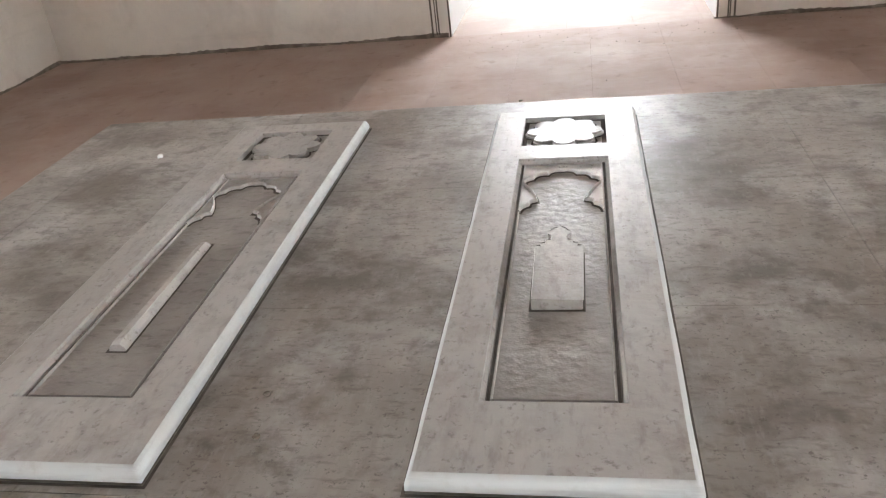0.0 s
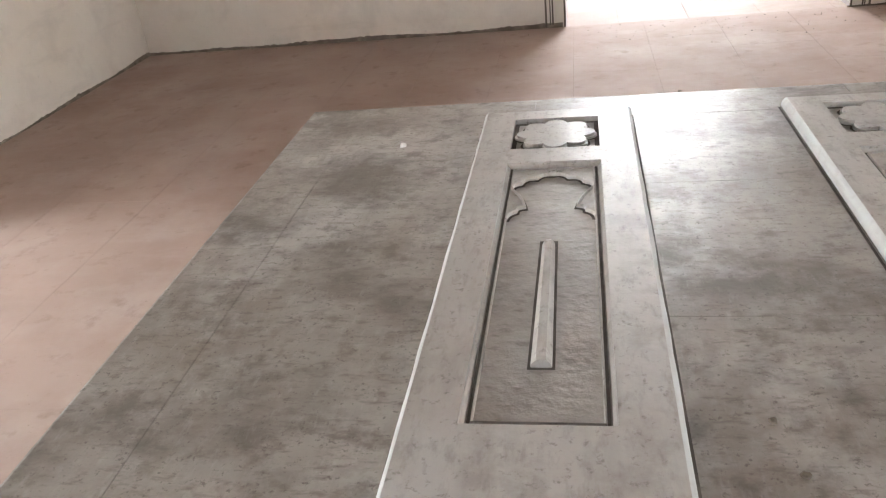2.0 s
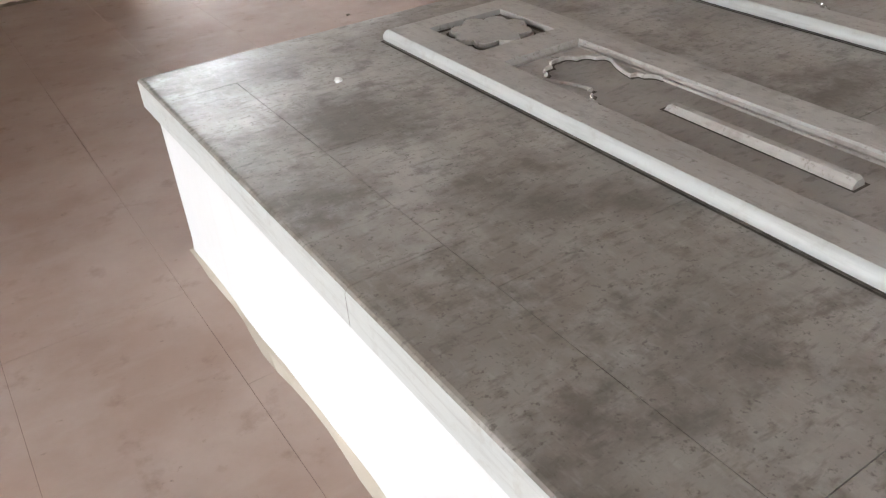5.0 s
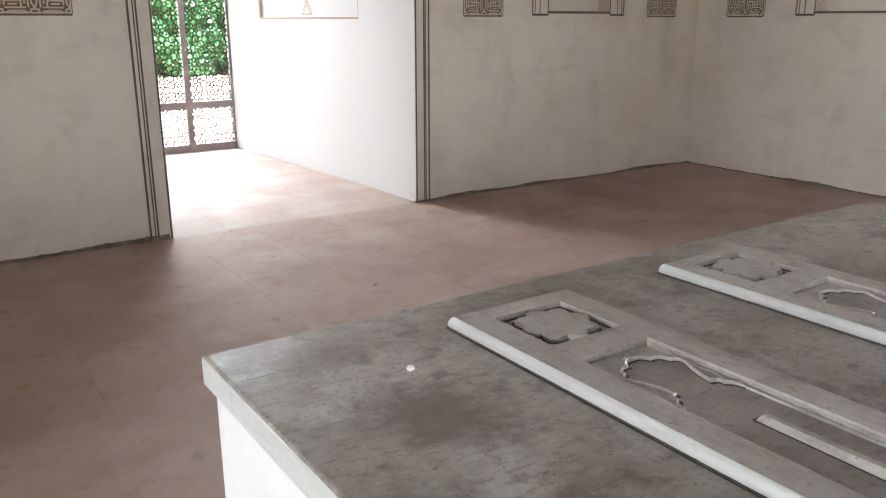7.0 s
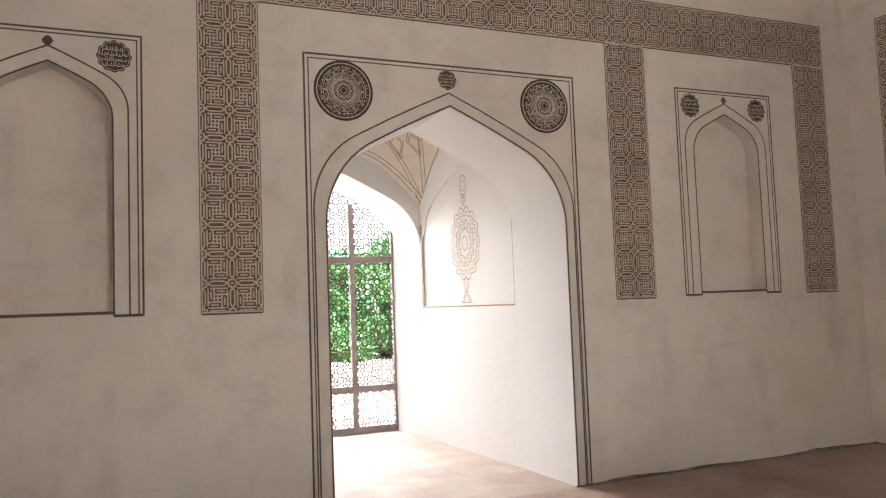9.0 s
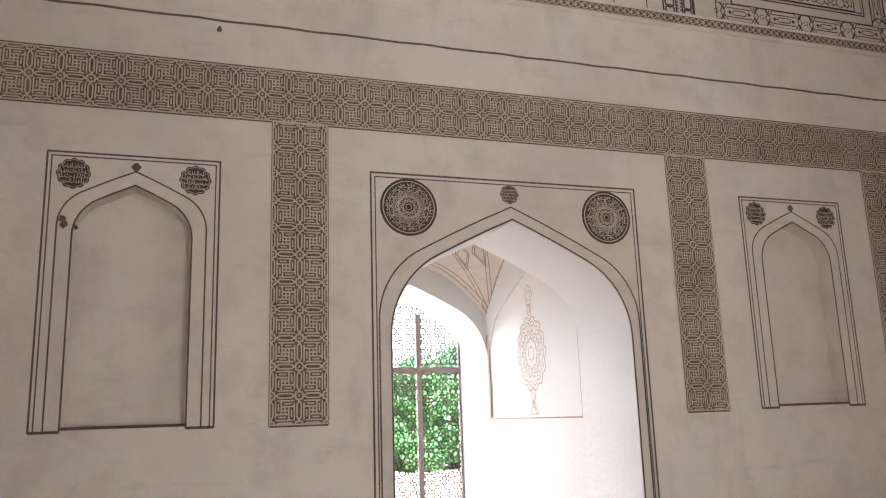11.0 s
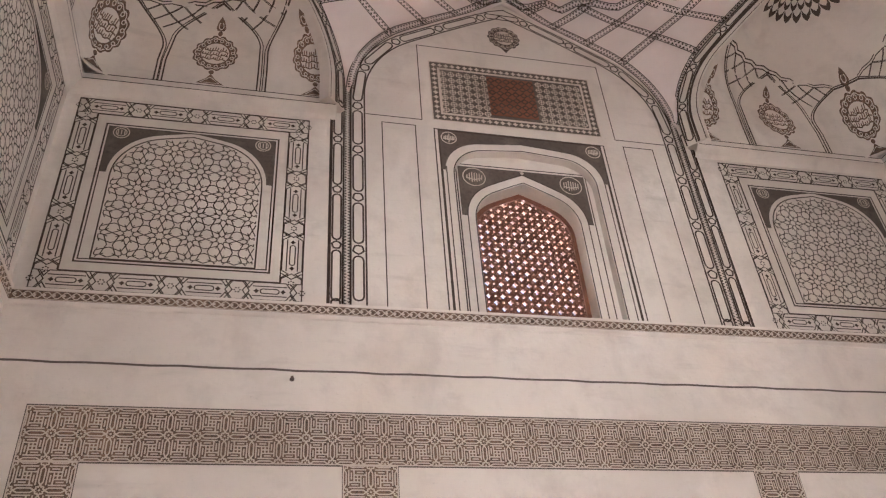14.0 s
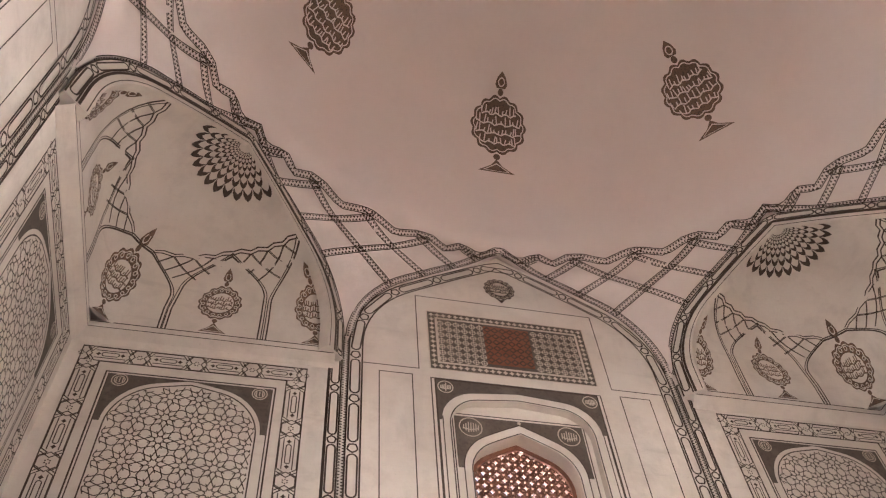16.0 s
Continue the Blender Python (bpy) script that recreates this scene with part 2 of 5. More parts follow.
def patch(bm, pts, f, d=0.003):
    """A painted area, convex or nearly."""
    c = (sum(p[0] for p in pts) / len(pts), sum(p[1] for p in pts) / len(pts))
    o = bm.verts.new(f(*c, d))
    last = None
    for q in ((0.25, 0.5, 0.75, 1.0) if len(pts) > 20 else (1.0,)):
        vs = [bm.verts.new(f(c[0] + (p[0] - c[0]) * q, c[1] + (p[1] - c[1]) * q, d)) for p in pts]
        for i in range(len(vs)):
            j = (i + 1) % len(vs)
            bm.faces.new((o, vs[i], vs[j]) if last is None else (last[i], vs[i], vs[j], last[j]))
        last = vs


def quad(bm, u0, u1, v0, v1, f, d=0.003, nu=1, nv=1):
    g = [[bm.verts.new(f(u0 + (u1 - u0) * i / nu, v0 + (v1 - v0) * j / nv, d)) for i in range(nu + 1)] for j in range(nv + 1)]
    for j in range(nv):
        for i in range(nu):
            bm.faces.new((g[j][i], g[j][i + 1], g[j + 1][i + 1], g[j + 1][i]))


def ring(cx, cy, r, n=24, lobes=0, deep=0.0, turn=0.0, sx=1.0, sy=1.0):
    out = []
    for i in range(n):
        a = 2 * math.pi * i / n + turn
        q = r * (1 + (deep * abs(math.cos(lobes * a / 2)) - deep / 2 if lobes else 0))
        out.append((cx + sx * q * math.cos(a), cy + sy * q * math.sin(a)))
    return out


def spandrel(bm, rect, outline, f, d):
    """Fills a rectangle (u0, u1, v1) above an arch outline, down to the arch's spring."""
    u0, u1, v1 = rect
    pts = sorted(outline, key=lambda p: p[0])
    for (xa, za), (xb, zb) in zip(pts, pts[1:]):
        if xb - xa > 1e-6:
            vs = [bm.verts.new(f(*p, d)) for p in ((xa, za), (xb, zb), (xb, v1), (xa, v1))]
            bm.faces.new(vs)
    lo = pts[0][1]
    if pts[0][0] - u0 > 1e-4:
        quad(bm, u0, pts[0][0], lo, v1, f, d)
    if u1 - pts[-1][0] > 1e-4:
        quad(bm, pts[-1][0], u1, lo, v1, f, d)


# ---- ornament ----
def roundel(dark, light, cx, cy, r, f, lobes=0, script=False, d=0.004, rng=None):
    """A painted disc with pale interlace; script gives strokes like writing that cannot be read."""
    n = 64 if lobes else 40
    edge = ring(cx, cy, r, n, lobes, 0.12 if lobes else 0)
    patch(dark, edge, f, d)
    ribbon(light, ring(cx, cy, r * 0.90, n, lobes, 0.10 if lobes else 0), r * 0.035, f, d + 0.003, True)
    if script:
        rng = rng or random.Random(3)
        patch(light, ring(cx, cy, r * 0.64, 28), f, d + 0.003)
        for i in range(16):
            a = 2 * math.pi * (i + 0.5) / 16
            ribbon(light, ring(cx + r * 0.80 * math.cos(a), cy + r * 0.80 * math.sin(a), r * 0.08, 8), r * 0.035, f, d + 0.003, True)
        for row in (-0.26, 0.02, 0.28):
            x, reach = -math.sqrt(0.36 - row * row), math.sqrt(0.36 - row * row)
            x0 = x
            while x < reach - 0.06:
                h = rng.uniform(0.10, 0.26)
                ribbon(dark, [(cx + r * x, cy + r * (row - 0.08)), (cx + r * (x + 0.03), cy + r * (row - 0.08 + h))], r * 0.055, f, d + 0.006)
                x += rng.uniform(0.09, 0.15)
            ribbon(dark, [(cx + r * (x0 + (reach - x0) * i / 10), cy + r * (row - 0.1 + 0.04 * math.sin(i * 1.7))) for i in range(11)], r * 0.06, f, d + 0.006)
        return
    rng = rng or random.Random(int(cx * 100) + 7)
    if lobes:
        # strokes like writing, filling the lobed disc
        for row in (-0.52, -0.18, 0.16, 0.50):
            reach = math.sqrt(max(0.70 - row * row, 0.05))
            ribbon(light, [(cx + r * (-reach + 2 * reach * i / 12), cy + r * (row - 0.10 + 0.05 * math.sin(i * 1.9 + row * 9))) for i in range(13)], r * 0.045, f, d + 0.003)
            x = -reach
            while x < reach:
                h = rng.uniform(0.12, 0.30)
                ribbon(light, [(cx + r * x, cy + r * (row - 0.10)), (cx + r * (x + rng.uniform(-0.05, 0.05)), cy + r * (row - 0.10 + h))], r * 0.042, f, d + 0.003)
                x += rng.uniform(0.10, 0.19)
        return
    k = 12
    for step, rad, w in ((5, 0.68, 0.017), (4, 0.68, 0.017), (3, 0.50, 0.017)):
        for i in range(k):
            a, b = 2 * math.pi * i / k, 2 * math.pi * (i + step) / k
            ribbon(light, [(cx + r * rad * math.cos(a), cy + r * rad * math.sin(a)), (cx + r * rad * math.cos(b), cy + r * rad * math.sin(b))], r * w, f, d + 0.003)
    for rad in (0.10, 0.24, 0.42):
        ribbon(light, ring(cx, cy, r * rad, 32, 8, 0.22), r * 0.022, f, d + 0.003, True)
    for i in range(24):
        a = 2 * math.pi * i / 24
        ribbon(light, ring(cx + r * 0.58 * math.cos(a), cy + r * 0.58 * math.sin(a), r * 0.05, 6), r * 0.018, f, d + 0.003, True)
    ribbon(light, ring(cx, cy, r * 0.69, 40), r * 0.022, f, d + 0.003, True)
    m = 44
    for i in range(m):
        a = 2 * math.pi * (i + rng.uniform(-0.3, 0.3)) / m
        q0, q1 = rng.uniform(0.72, 0.77), rng.uniform(0.79, 0.86)
        ribbon(light, [(cx + r * q0 * math.cos(a), cy + r * q0 * math.sin(a)), (cx + r * q1 * math.cos(a + 0.03), cy + r * q1 * math.sin(a + 0.03))], r * 0.024, f, d + 0.003)
        if i % 3 == 0:
            ribbon(light, [(cx + r * 0.75 * math.cos(a + s), cy + r * (0.75 + 0.03 * math.sin(s * 30)) * math.sin(a + s)) for s in np.linspace(0, 0.30, 6)], r * 0.026, f, d + 0.003)


def vase(dark, light, cx, cy, r, f, script=False, rng=None, d=0.004):
    """A lobed medallion with a finial above and a foot below."""
    roundel(dark, light, cx, cy, r, f, 14, script, d, rng)
    for y, q in ((1.14, 0.12), (-1.14, 0.12)):
        patch(dark, ring(cx, cy + r * y, r * q, 12), f, d)
    patch(dark, [(cx - r * 0.26, cy + r * 1.38), (cx - r * .18, cy + r * 1.26), (cx + r * .18, cy + r * 1.26), (cx + r * 0.26, cy + r * 1.38), (cx + r * .18, cy + r * 1.6), (cx, cy + r * 1.78), (cx - r * .18, cy + r * 1.6)], f, d)
    ribbon(light, ring(cx, cy + r * 1.45, r * 0.13, 10), r * 0.04, f, d + 0.003, True)
    foot = [(cx - r * 0.62, cy - r * 1.78), (cx + r * 0.62, cy - r * 1.78), (cx + r * 0.2, cy - r * 1.5), (cx, cy - r * 1.24), (cx - r * 0.2, cy - r * 1.5)]
    patch(dark, foot, f, d)
    ribbon(light, [(cx - r * .42, cy - r * 1.72), (cx + r * .42, cy - r * 1.72), (cx, cy - r * 1.42)], r * 0.035, f, d + 0.003, True)


# one arm of the key that fills a cell between four rosettes, in cell units
FRET = [[(0.17, 0.17), (0.63, 0.17), (0.63, 0.37), (0.39, 0.37)], [(0.5, 0.5), (0.5, 0.37)], [(0.27, 0.27), (0.53, 0.27)], [(0.17, 0.24), (0.17, 0.36), (0.27, 0.36)]]
LINK = [(0.17, 0), (0.29, 0.075), (0.71, 0.075), (0.83, 0), (0.71, -0.075), (0.29, -0.075)]


def fret(light, a, b, lo, hi, along_u):
    """The interlaced key band between a and b along, lo and hi across: rosettes on a square grid, linked, with keys between."""
    mid, c = (lo + hi) / 2, (hi - lo) / 2 * 0.955
    count = max(1, round((b - a) / c))
    p = (b - a) / count
    lw = 0.0108

    def f(s, n, d):
        return on_wall(s, mid + n, d) if along_u else on_wall(mid + n, s, d)
    def clip(q):
        return (min(max(q[0], a + 0.004), b - 0.004), min(max(q[1], -c * 1.03), c * 1.03))
    for i in range(count + 1):
        s0 = a + i * p
        for row in (-1, 0, 1):
            n0 = row * c
            ribbon(light, [clip(q) for q in ring(s0, n0, 0.030, 32, 8, 0.34)], 0.0100, f, 0.008, True)
            if 0 < i < count:
                patch(light, ring(s0, n0 - row * 0.004, 0.009, 6), f, 0.008)
            if i < count:
                ribbon(light, [clip((s0 + u * p, n0 + v * c)) for u, v in LINK], lw, f, 0.008, True)
        for row in (-1, 0):
            ribbon(light, [clip((s0 + v * p, (row + u) * c)) for u, v in LINK], lw, f, 0.008, True)
            for k in range(4 if i < count else 0):
                for line in FRET:
                    pts = []
                    for u, v in line:
                        x, y = u - 0.5, v - 0.5
                        if (i + row) % 2:
                            x = -x
                        for q in range(k):
                            x, y = -y, x
                        pts.append((s0 + (x + 0.5) * p, (row + 0.5 + y) * c))
                    ribbon(light, pts, lw, f, 0.008)
    for n in (-c * 1.035, c * 1.035):
        ribbon(light, [(a, n), (b, n)], 0.006, f, 0.0085)


def path_frame(pts):
    """Arc length along (u, v) points: returns the length and a map (s, n) -> (u, v)."""
    acc = [0.0]
    for p, q in zip(pts, pts[1:]):
        acc.append(acc[-1] + math.hypot(q[0] - p[0], q[1] - p[1]))

    def at(s, n):
        i = 0
        while i < len(acc) - 2 and s > acc[i + 1]:
            i += 1
        seg = max(acc[i + 1] - acc[i], 1e-9)
        t = (s - acc[i]) / seg
        p, q = pts[i], pts[i + 1]
        dx, dy = (q[0] - p[0]) / seg, (q[1] - p[1]) / seg
        return (p[0] + (q[0] - p[0]) * t - dy * n, p[1] + (q[1] - p[1]) * t + dx * n)
    return acc[-1], at


def capsule(s0, s1, w):
    r = w * 0.5
    out = [(s1 - r + r * math.sin(t), -r * math.cos(t) * 1.0) for t in np.linspace(0, math.pi, 7)]
    return out + [(s0 + r - r * math.sin(t), r * math.cos(t)) for t in np.linspace(0, math.pi, 7)]


def chain(dark, pts, w, f, long=0.50, line=0.018, d=0.005, edges=True):
    """A band of long cartouches and small roundels along a path."""
    total, at = path_frame(pts)
    count = max(1, round(total / (long + w * 1.4)))
    p = total / count
    small = w * 0.34

    def draw(shape, closed=True, lw=line):
        ribbon(dark, [at(s, n) for s, n in shape], lw, f, d, closed)
    for i in range(count):
        c = i * p
        draw(capsule(c + small * 1.5, c + p - small * 1.5, w * 0.66))
        draw(ring(c, 0, small, 10, 5, 0.12) if i else ring(c + small, 0, small, 10))
    if edges:
        n = max(2, int(total / 0.12))
        for side in (-0.5, 0.5):
            ribbon(dark, [at(total * i / n, side * w) for i in range(n + 1)], line, f, d)


def teeth(dark, pts, w, f, step=0.055, d=0.005):
    """A row of small triangles between two lines along a path."""
    total, at = path_frame(pts)
    n = max(2, int(total / 0.11))
    for side in (-0.5, 0.5):
        ribbon(dark, [at(total * i / n, side * w) for i in range(n + 1)], 0.011, f, d)
    count = int(total / step)
    for i in range(count):
        s = (i + 0.2) * total / count
        for sg in (-1, 1):
            tri = [at(s + (sg > 0) * step * 0.4, sg * w * 0.36), at(s + step * 0.8 + (sg > 0) * step * 0.4, sg * w * 0.36), at(s + step * 0.4 + (sg > 0) * step * 0.4, sg * w * 0.02)]
            if sg < 0:
                tri.reverse()
            dark.faces.new([dark.verts.new(f(*q, d)) for q in tri])


def star_lines(u0, u1, v0, v1, cell):
    """Interlaced eight-pointed stars on an octagon and square tiling: segments."""
    out = []
    s = cell / (1 + math.sqrt(2)) / 2
    h = cell / 2

    def hankin(poly, ang):
        m = len(poly)
        mids = [((poly[i][0] + poly[(i + 1) % m][0]) / 2, (poly[i][1] + poly[(i + 1) % m][1]) / 2) for i in range(m)]
        rays = []
        for i in range(m):
            ex, ey = poly[(i + 1) % m][0] - poly[i][0], poly[(i + 1) % m][1] - poly[i][1]
            k = math.hypot(ex, ey)
            ex, ey = ex / k, ey / k
            rays.append([(ex * math.cos(t) - ey * math.sin(t), ex * math.sin(t) + ey * math.cos(t)) for t in (ang, math.pi - ang)])
        for i in range(m):
            a, b = mids[i], mids[(i + 1) % m]
            da, db = rays[i][0], rays[(i + 1) % m][1]
            det = da[0] * -db[1] + db[0] * da[1]
            if abs(det) < 1e-9:
                continue
            t = ((b[0] - a[0]) * -db[1] + db[0] * (b[1] - a[1])) / det
            x = (a[0] + da[0] * t, a[1] + da[1] * t)
            out.append((a, x))
            out.append((x, b))
    for i in range(int((u1 - u0) / cell) + 2):
        for j in range(int((v1 - v0) / cell) + 2):
            cx, cy = u0 + (i + 0.0) * cell, v0 + (j + 0.0) * cell
            o = [(cx + h, cy - s), (cx + h, cy + s), (cx + s, cy + h), (cx - s, cy + h), (cx - h, cy + s), (cx - h, cy - s), (cx - s, cy - h), (cx + s, cy - h)]
            hankin(o, radians(66))
            star = [(cx + cell * q * math.cos(math.pi * n / 8 + math.pi / 8), cy + cell * q * math.sin(math.pi * n / 8 + math.pi / 8)) for n, q in enumerate((0.21, 0.12) * 8)]
            out.extend(zip(star, star[1:] + star[:1]))
            for n in range(0, 16, 2):
                a = math.pi * n / 8 + math.pi / 8
                out.append((star[n], (cx + cell * 0.40 * math.cos(a), cy + cell * 0.40 * math.sin(a))))
            q = h - s
            sq = [(cx + h + q, cy + h), (cx + h, cy + h + q), (cx + h - q, cy + h), (cx + h, cy + h - q)]
            hankin(sq, radians(66))
    return out


def tile_border(dark, u0, u1, v0, v1, w, f):
    """A border of rosettes and cartouches round a rectangle."""
    runs = [((u0, v0 + w / 2), (u1, v0 + w / 2)), ((u0, v1 - w / 2), (u1, v1 - w / 2)), ((u0 + w / 2, v0 + w), (u0 + w / 2, v1 - w)), ((u1 - w / 2, v0 + w), (u1 - w / 2, v1 - w))]
    for a, b in runs:
        total, at = path_frame([a, b])
        n = max(1, round(total / 0.60))
        p = total / n

        def dr(shape, closed=False, lw=0.0108):
            ribbon(dark, [at(s, m) for s, m in shape], lw, f, 0.005, closed)
        for i in range(n):
            c = i * p
            for sg, base in ((1, c), (-1, c + p)):
                e = w * 0.46
                dr([(base, e), (base + sg * 0.06, e), (base + sg * 0.10, e * 0.35), (base + sg * 0.14, e), (base + sg * p / 2, e)])
                dr([(base, -e), (base + sg * 0.06, -e), (base + sg * 0.10, -e * 0.35), (base + sg * 0.14, -e), (base + sg * p / 2, -e)])
                dr([(base + sg * 0.045, e), (base + sg * 0.105, 0), (base + sg * 0.045, -e)])
                dr([(base + sg * 0.105, e), (base + sg * 0.045, 0), (base + sg * 0.105, -e)])
                dr([(base + sg * 0.13, e * 0.55), (base + sg * p / 2, e * 0.55)])
                dr([(base + sg * 0.13, -e * 0.55), (base + sg * p / 2, -e * 0.55)])
                for q in range(6):
                    t = q * math.pi / 3
                    patch(dark, [at(base + sg * 0.0 + 0.024 * math.cos(t) + x, 0.024 * math.sin(t) + y) for x, y in ring(0, 0, 0.009, 5)], f, 0.005)
                patch(dark, [at(x, y) for x, y in ring(base + sg * 0.165, 0, 0.021, 8, 4, 0.5)], f, 0.005)
            dr(capsule(c + 0.20, c + p - 0.20, w * 0.24), True)
    for a in (0.0, w):
        ribbon(dark, [(u0 + a, v0 + a), (u1 - a, v0 + a), (u1 - a, v1 - a), (u0 + a, v1 - a)], 0.012, f, 0.005, True)

# ---- the large structure ----
DOOR = arch(1.085, 3.282, 0.75, base=0.0, cx=0.022)
NICHE_X = 3.02
FLOOR_Z = 0.0


def niche(sx):
    return arch(0.405, 3.40, 0.30, base=1.66, cx=sx * NICHE_X, n=8)


# floor sheet inside, ground outside
bm = bmesh.new()
quad(bm, -9.2, 9.2, -14.0, 4.3, lambda u, v, d: (u, v, -0.003 + d), 0.0)
floor_ob = tagged(mesh_object("floor", bm, joint_mat), "reddish-brown stone slab floor, worn smooth", "floor", kind="structure")

bm = bmesh.new()
quad(bm, -900, 900, -900, 900, lambda u, v, d: (u, v, -0.16), 0, 30, 30)
tagged(mesh_object("ground", bm, sand), "pale sandy ground of the garden outside", "ground", kind="structure")

WALLS = {}
NAMES = {0: "wall_north", 1: "wall_west", 2: "wall_south", 3: "wall_east"}


def wall_meshes():
    bm = bmesh.new()
    outer = [(-5.3, -0.16), (-1.064, -0.16)] + list(reversed(DOOR)) + [(1.108, -0.16), (5.3, -0.16), (5.3, 5.36), (-5.3, 5.36)]
    back = lambda u, v, d: (u, d, v)
    plate(bm, outer, [niche(-1), niche(1)], back, 0.0, 0.16)
    plate(bm, outer, [], back, 0.16, 0.95)
    lower = mesh_object("lower_wall", bm, plaster)
    lower.data.materials.append(whitewash)
    for p in lower.data.polygons:
        if abs(p.center.x) < 1.15 and 0.004 < p.center.y < 0.945 and abs(p.normal.y) < 0.2:
            p.material_index = 1
    bm = bmesh.new()
    o2 = [(-5.3, 5.47), (5.3, 5.47), (5.3, 10.9), (-5.3, 10.9)]
    win = arch(0.80, 7.63, 0.36, 84, base=5.50, cx=-0.05)
    plate(bm, o2, [win], back, 0.0, 0.10)
    win2 = arch(0.575, 7.25, 0.42, base=5.52, cx=-0.06)
    plate(bm, o2, [win2], back, 0.10, 0.55)
    upper = mesh_object("upper_wall", bm, plaster)
    return lower, upper


lower0, upper0 = wall_meshes()
for k in range(4):
    e = new(NAMES[k])
    WALLS[k] = tagged(e, "cream lime-plastered wall with dark painted ornament" if k != 2 else "plain cream plastered wall with an arched doorway", "wall", kind="structure")
    e.matrix_world = turned(k)
    for src in (lower0, upper0):
        ob = src if k == 0 else src.copy()
        if k:
            scene.collection.objects.link(ob)
        ob.parent = e

# moulded frieze at the foot of the upper storey
bm = bmesh.new()
prof = [(0.0, 5.33), (0.02, 5.34), (0.035, 5.37), (0.05, 5.45), (0.06, 5.475), (0.0, 5.475)]
for (d0, z0), (d1, z1) in zip(prof, prof[1:]):
    vs = [bm.verts.new(q) for q in ((-4.8 + d0, -d0, z0), (4.8 - d0, -d0, z0), (4.8 - d1, -d1, z1), (-4.8 + d1, -d1, z1))]
    bm.faces.new(vs)
frieze0 = part("frieze", bm, paint_brown, WALLS[0], "narrow moulded frieze with carved leaf scroll")
frieze0.data.materials.append(plaster)
for p in frieze0.data.polygons:
    if p.center.z < 5.37 or p.center.z > 5.455:
        p.material_index = 1
bm = bmesh.new()
lean = lambda s, n, d: (s, -0.036 - 0.014 * (n - 5.37) / 0.08 - d, n)
for ph in (0.0, math.pi):
    ribbon(bm, [(-4.74 + i * 0.0158, 5.41 + 0.028 * math.sin(i * 0.66 + ph)) for i in range(601)], 0.0085, lean, 0.006)
for i in range(126):
    patch(bm, ring(-4.72 + i * 0.0752, 5.41, 0.012, 6), lean, 0.006)
for z in (5.372, 5.449):
    ribbon(bm, [(-4.74, z), (4.74, z)], 0.007, lean, 0.006)
scroll0 = flat_object("frieze_scroll", bm, stucco_line, WALLS[0])

# passage behind each doorway: vaulted bay, outer arch
PX = 1.07


def side_x(y):
    return 1.087 - 0.061 * (y - 0.95)


bm = bmesh.new()
for sg in (-1, 1):
    lun = arch(1.05, 3.22, 0.72, base=1.62, n=8, cx=2.03)
    fx = lambda u, v, d: (0.020 + sg * (side_x(u) + d), u, v)
    plate(bm, [(0.95, -0.15), (4.05, -0.15), (4.05, 4.4), (0.95, 4.4)], [lun], fx, 0.0, 0.02)
    quad(bm, 0.95, 4.05, 0, 4.4, lambda u, v, d: (0.020 + sg * (side_x(u) + 0.02 + d), u, v), 0.0)
    quad(bm, 0.95, 4.05, 0, 4.4, lambda u, v, d: (sg * (PX + 0.9 + d), u, v), 0.0)
OUT = arch(0.975, 3.24, 0.72, base=0.0)
plate(bm, [(-1.97, -0.15), (-0.976, -0.15), (-0.975, 0.0)] + list(reversed(OUT))[1:-1] + [(0.975, 0.0), (0.976, -0.15), (1.97, -0.15), (1.97, 5.2), (-1.97, 5.2)], [], lambda u, v, d: (u, d, v), 3.12, 4.12)
passage = part("passage_wall", bm, whitewash, WALLS[0], "whitewashed passage walls behind the archway")


def vault_z(x, y):
    u, v = x / 1.10, (y - 2.035) / 1.085
    return 3.92 - 0.42 * (u * u + v * v) - 0.42 * u * u * v * v


bm = bmesh.new()
N = 16
g = [[bm.verts.new((1.10 * (2 * i / N - 1), 0.95 + 2.17 * j / N, vault_z(1.10 * (2 * i / N - 1), 0.95 + 2.17 * j / N))) for i in range(N + 1)] for j in range(N + 1)]
for j in range(N):
    for i in range(N):
        bm.faces.new((g[j][i], g[j][i + 1], g[j + 1][i + 1], g[j + 1][i]))
box(bm, -1.97, 1.97, 0.95, 4.1, 4.4, 4.6)
vault = part("passage_vault", bm, plaster, WALLS[0], "small ribbed plaster vault", smooth=True)

bm = bmesh.new()
vmap = lambda x, y, d: (x, y, vault_z(x, y) - d)
VC = 2.035
STAR = [(1.06, 0), (1.06, 1.06), (0, 1.06), (-1.06, 1.06), (-1.06, 0), (-1.06, -1.06), (0, -1.06), (1.06, -1.06)]
for i in range(8):
    for step in (3, 5):
        (xa, ya), (xb, yb) = STAR[i], STAR[(i + step) % 8]
        k = math.hypot(xb - xa, yb - ya)
        nx, ny = -(yb - ya) / k, (xb - xa) / k
        for o in (-0.022, 0.022):
            ribbon(bm, [(xa + (xb - xa) * t + nx * o, VC + ya + (yb - ya) * t + ny * o) for t in np.linspace(0.02, 0.62, 12)], 0.010, vmap, 0.008)
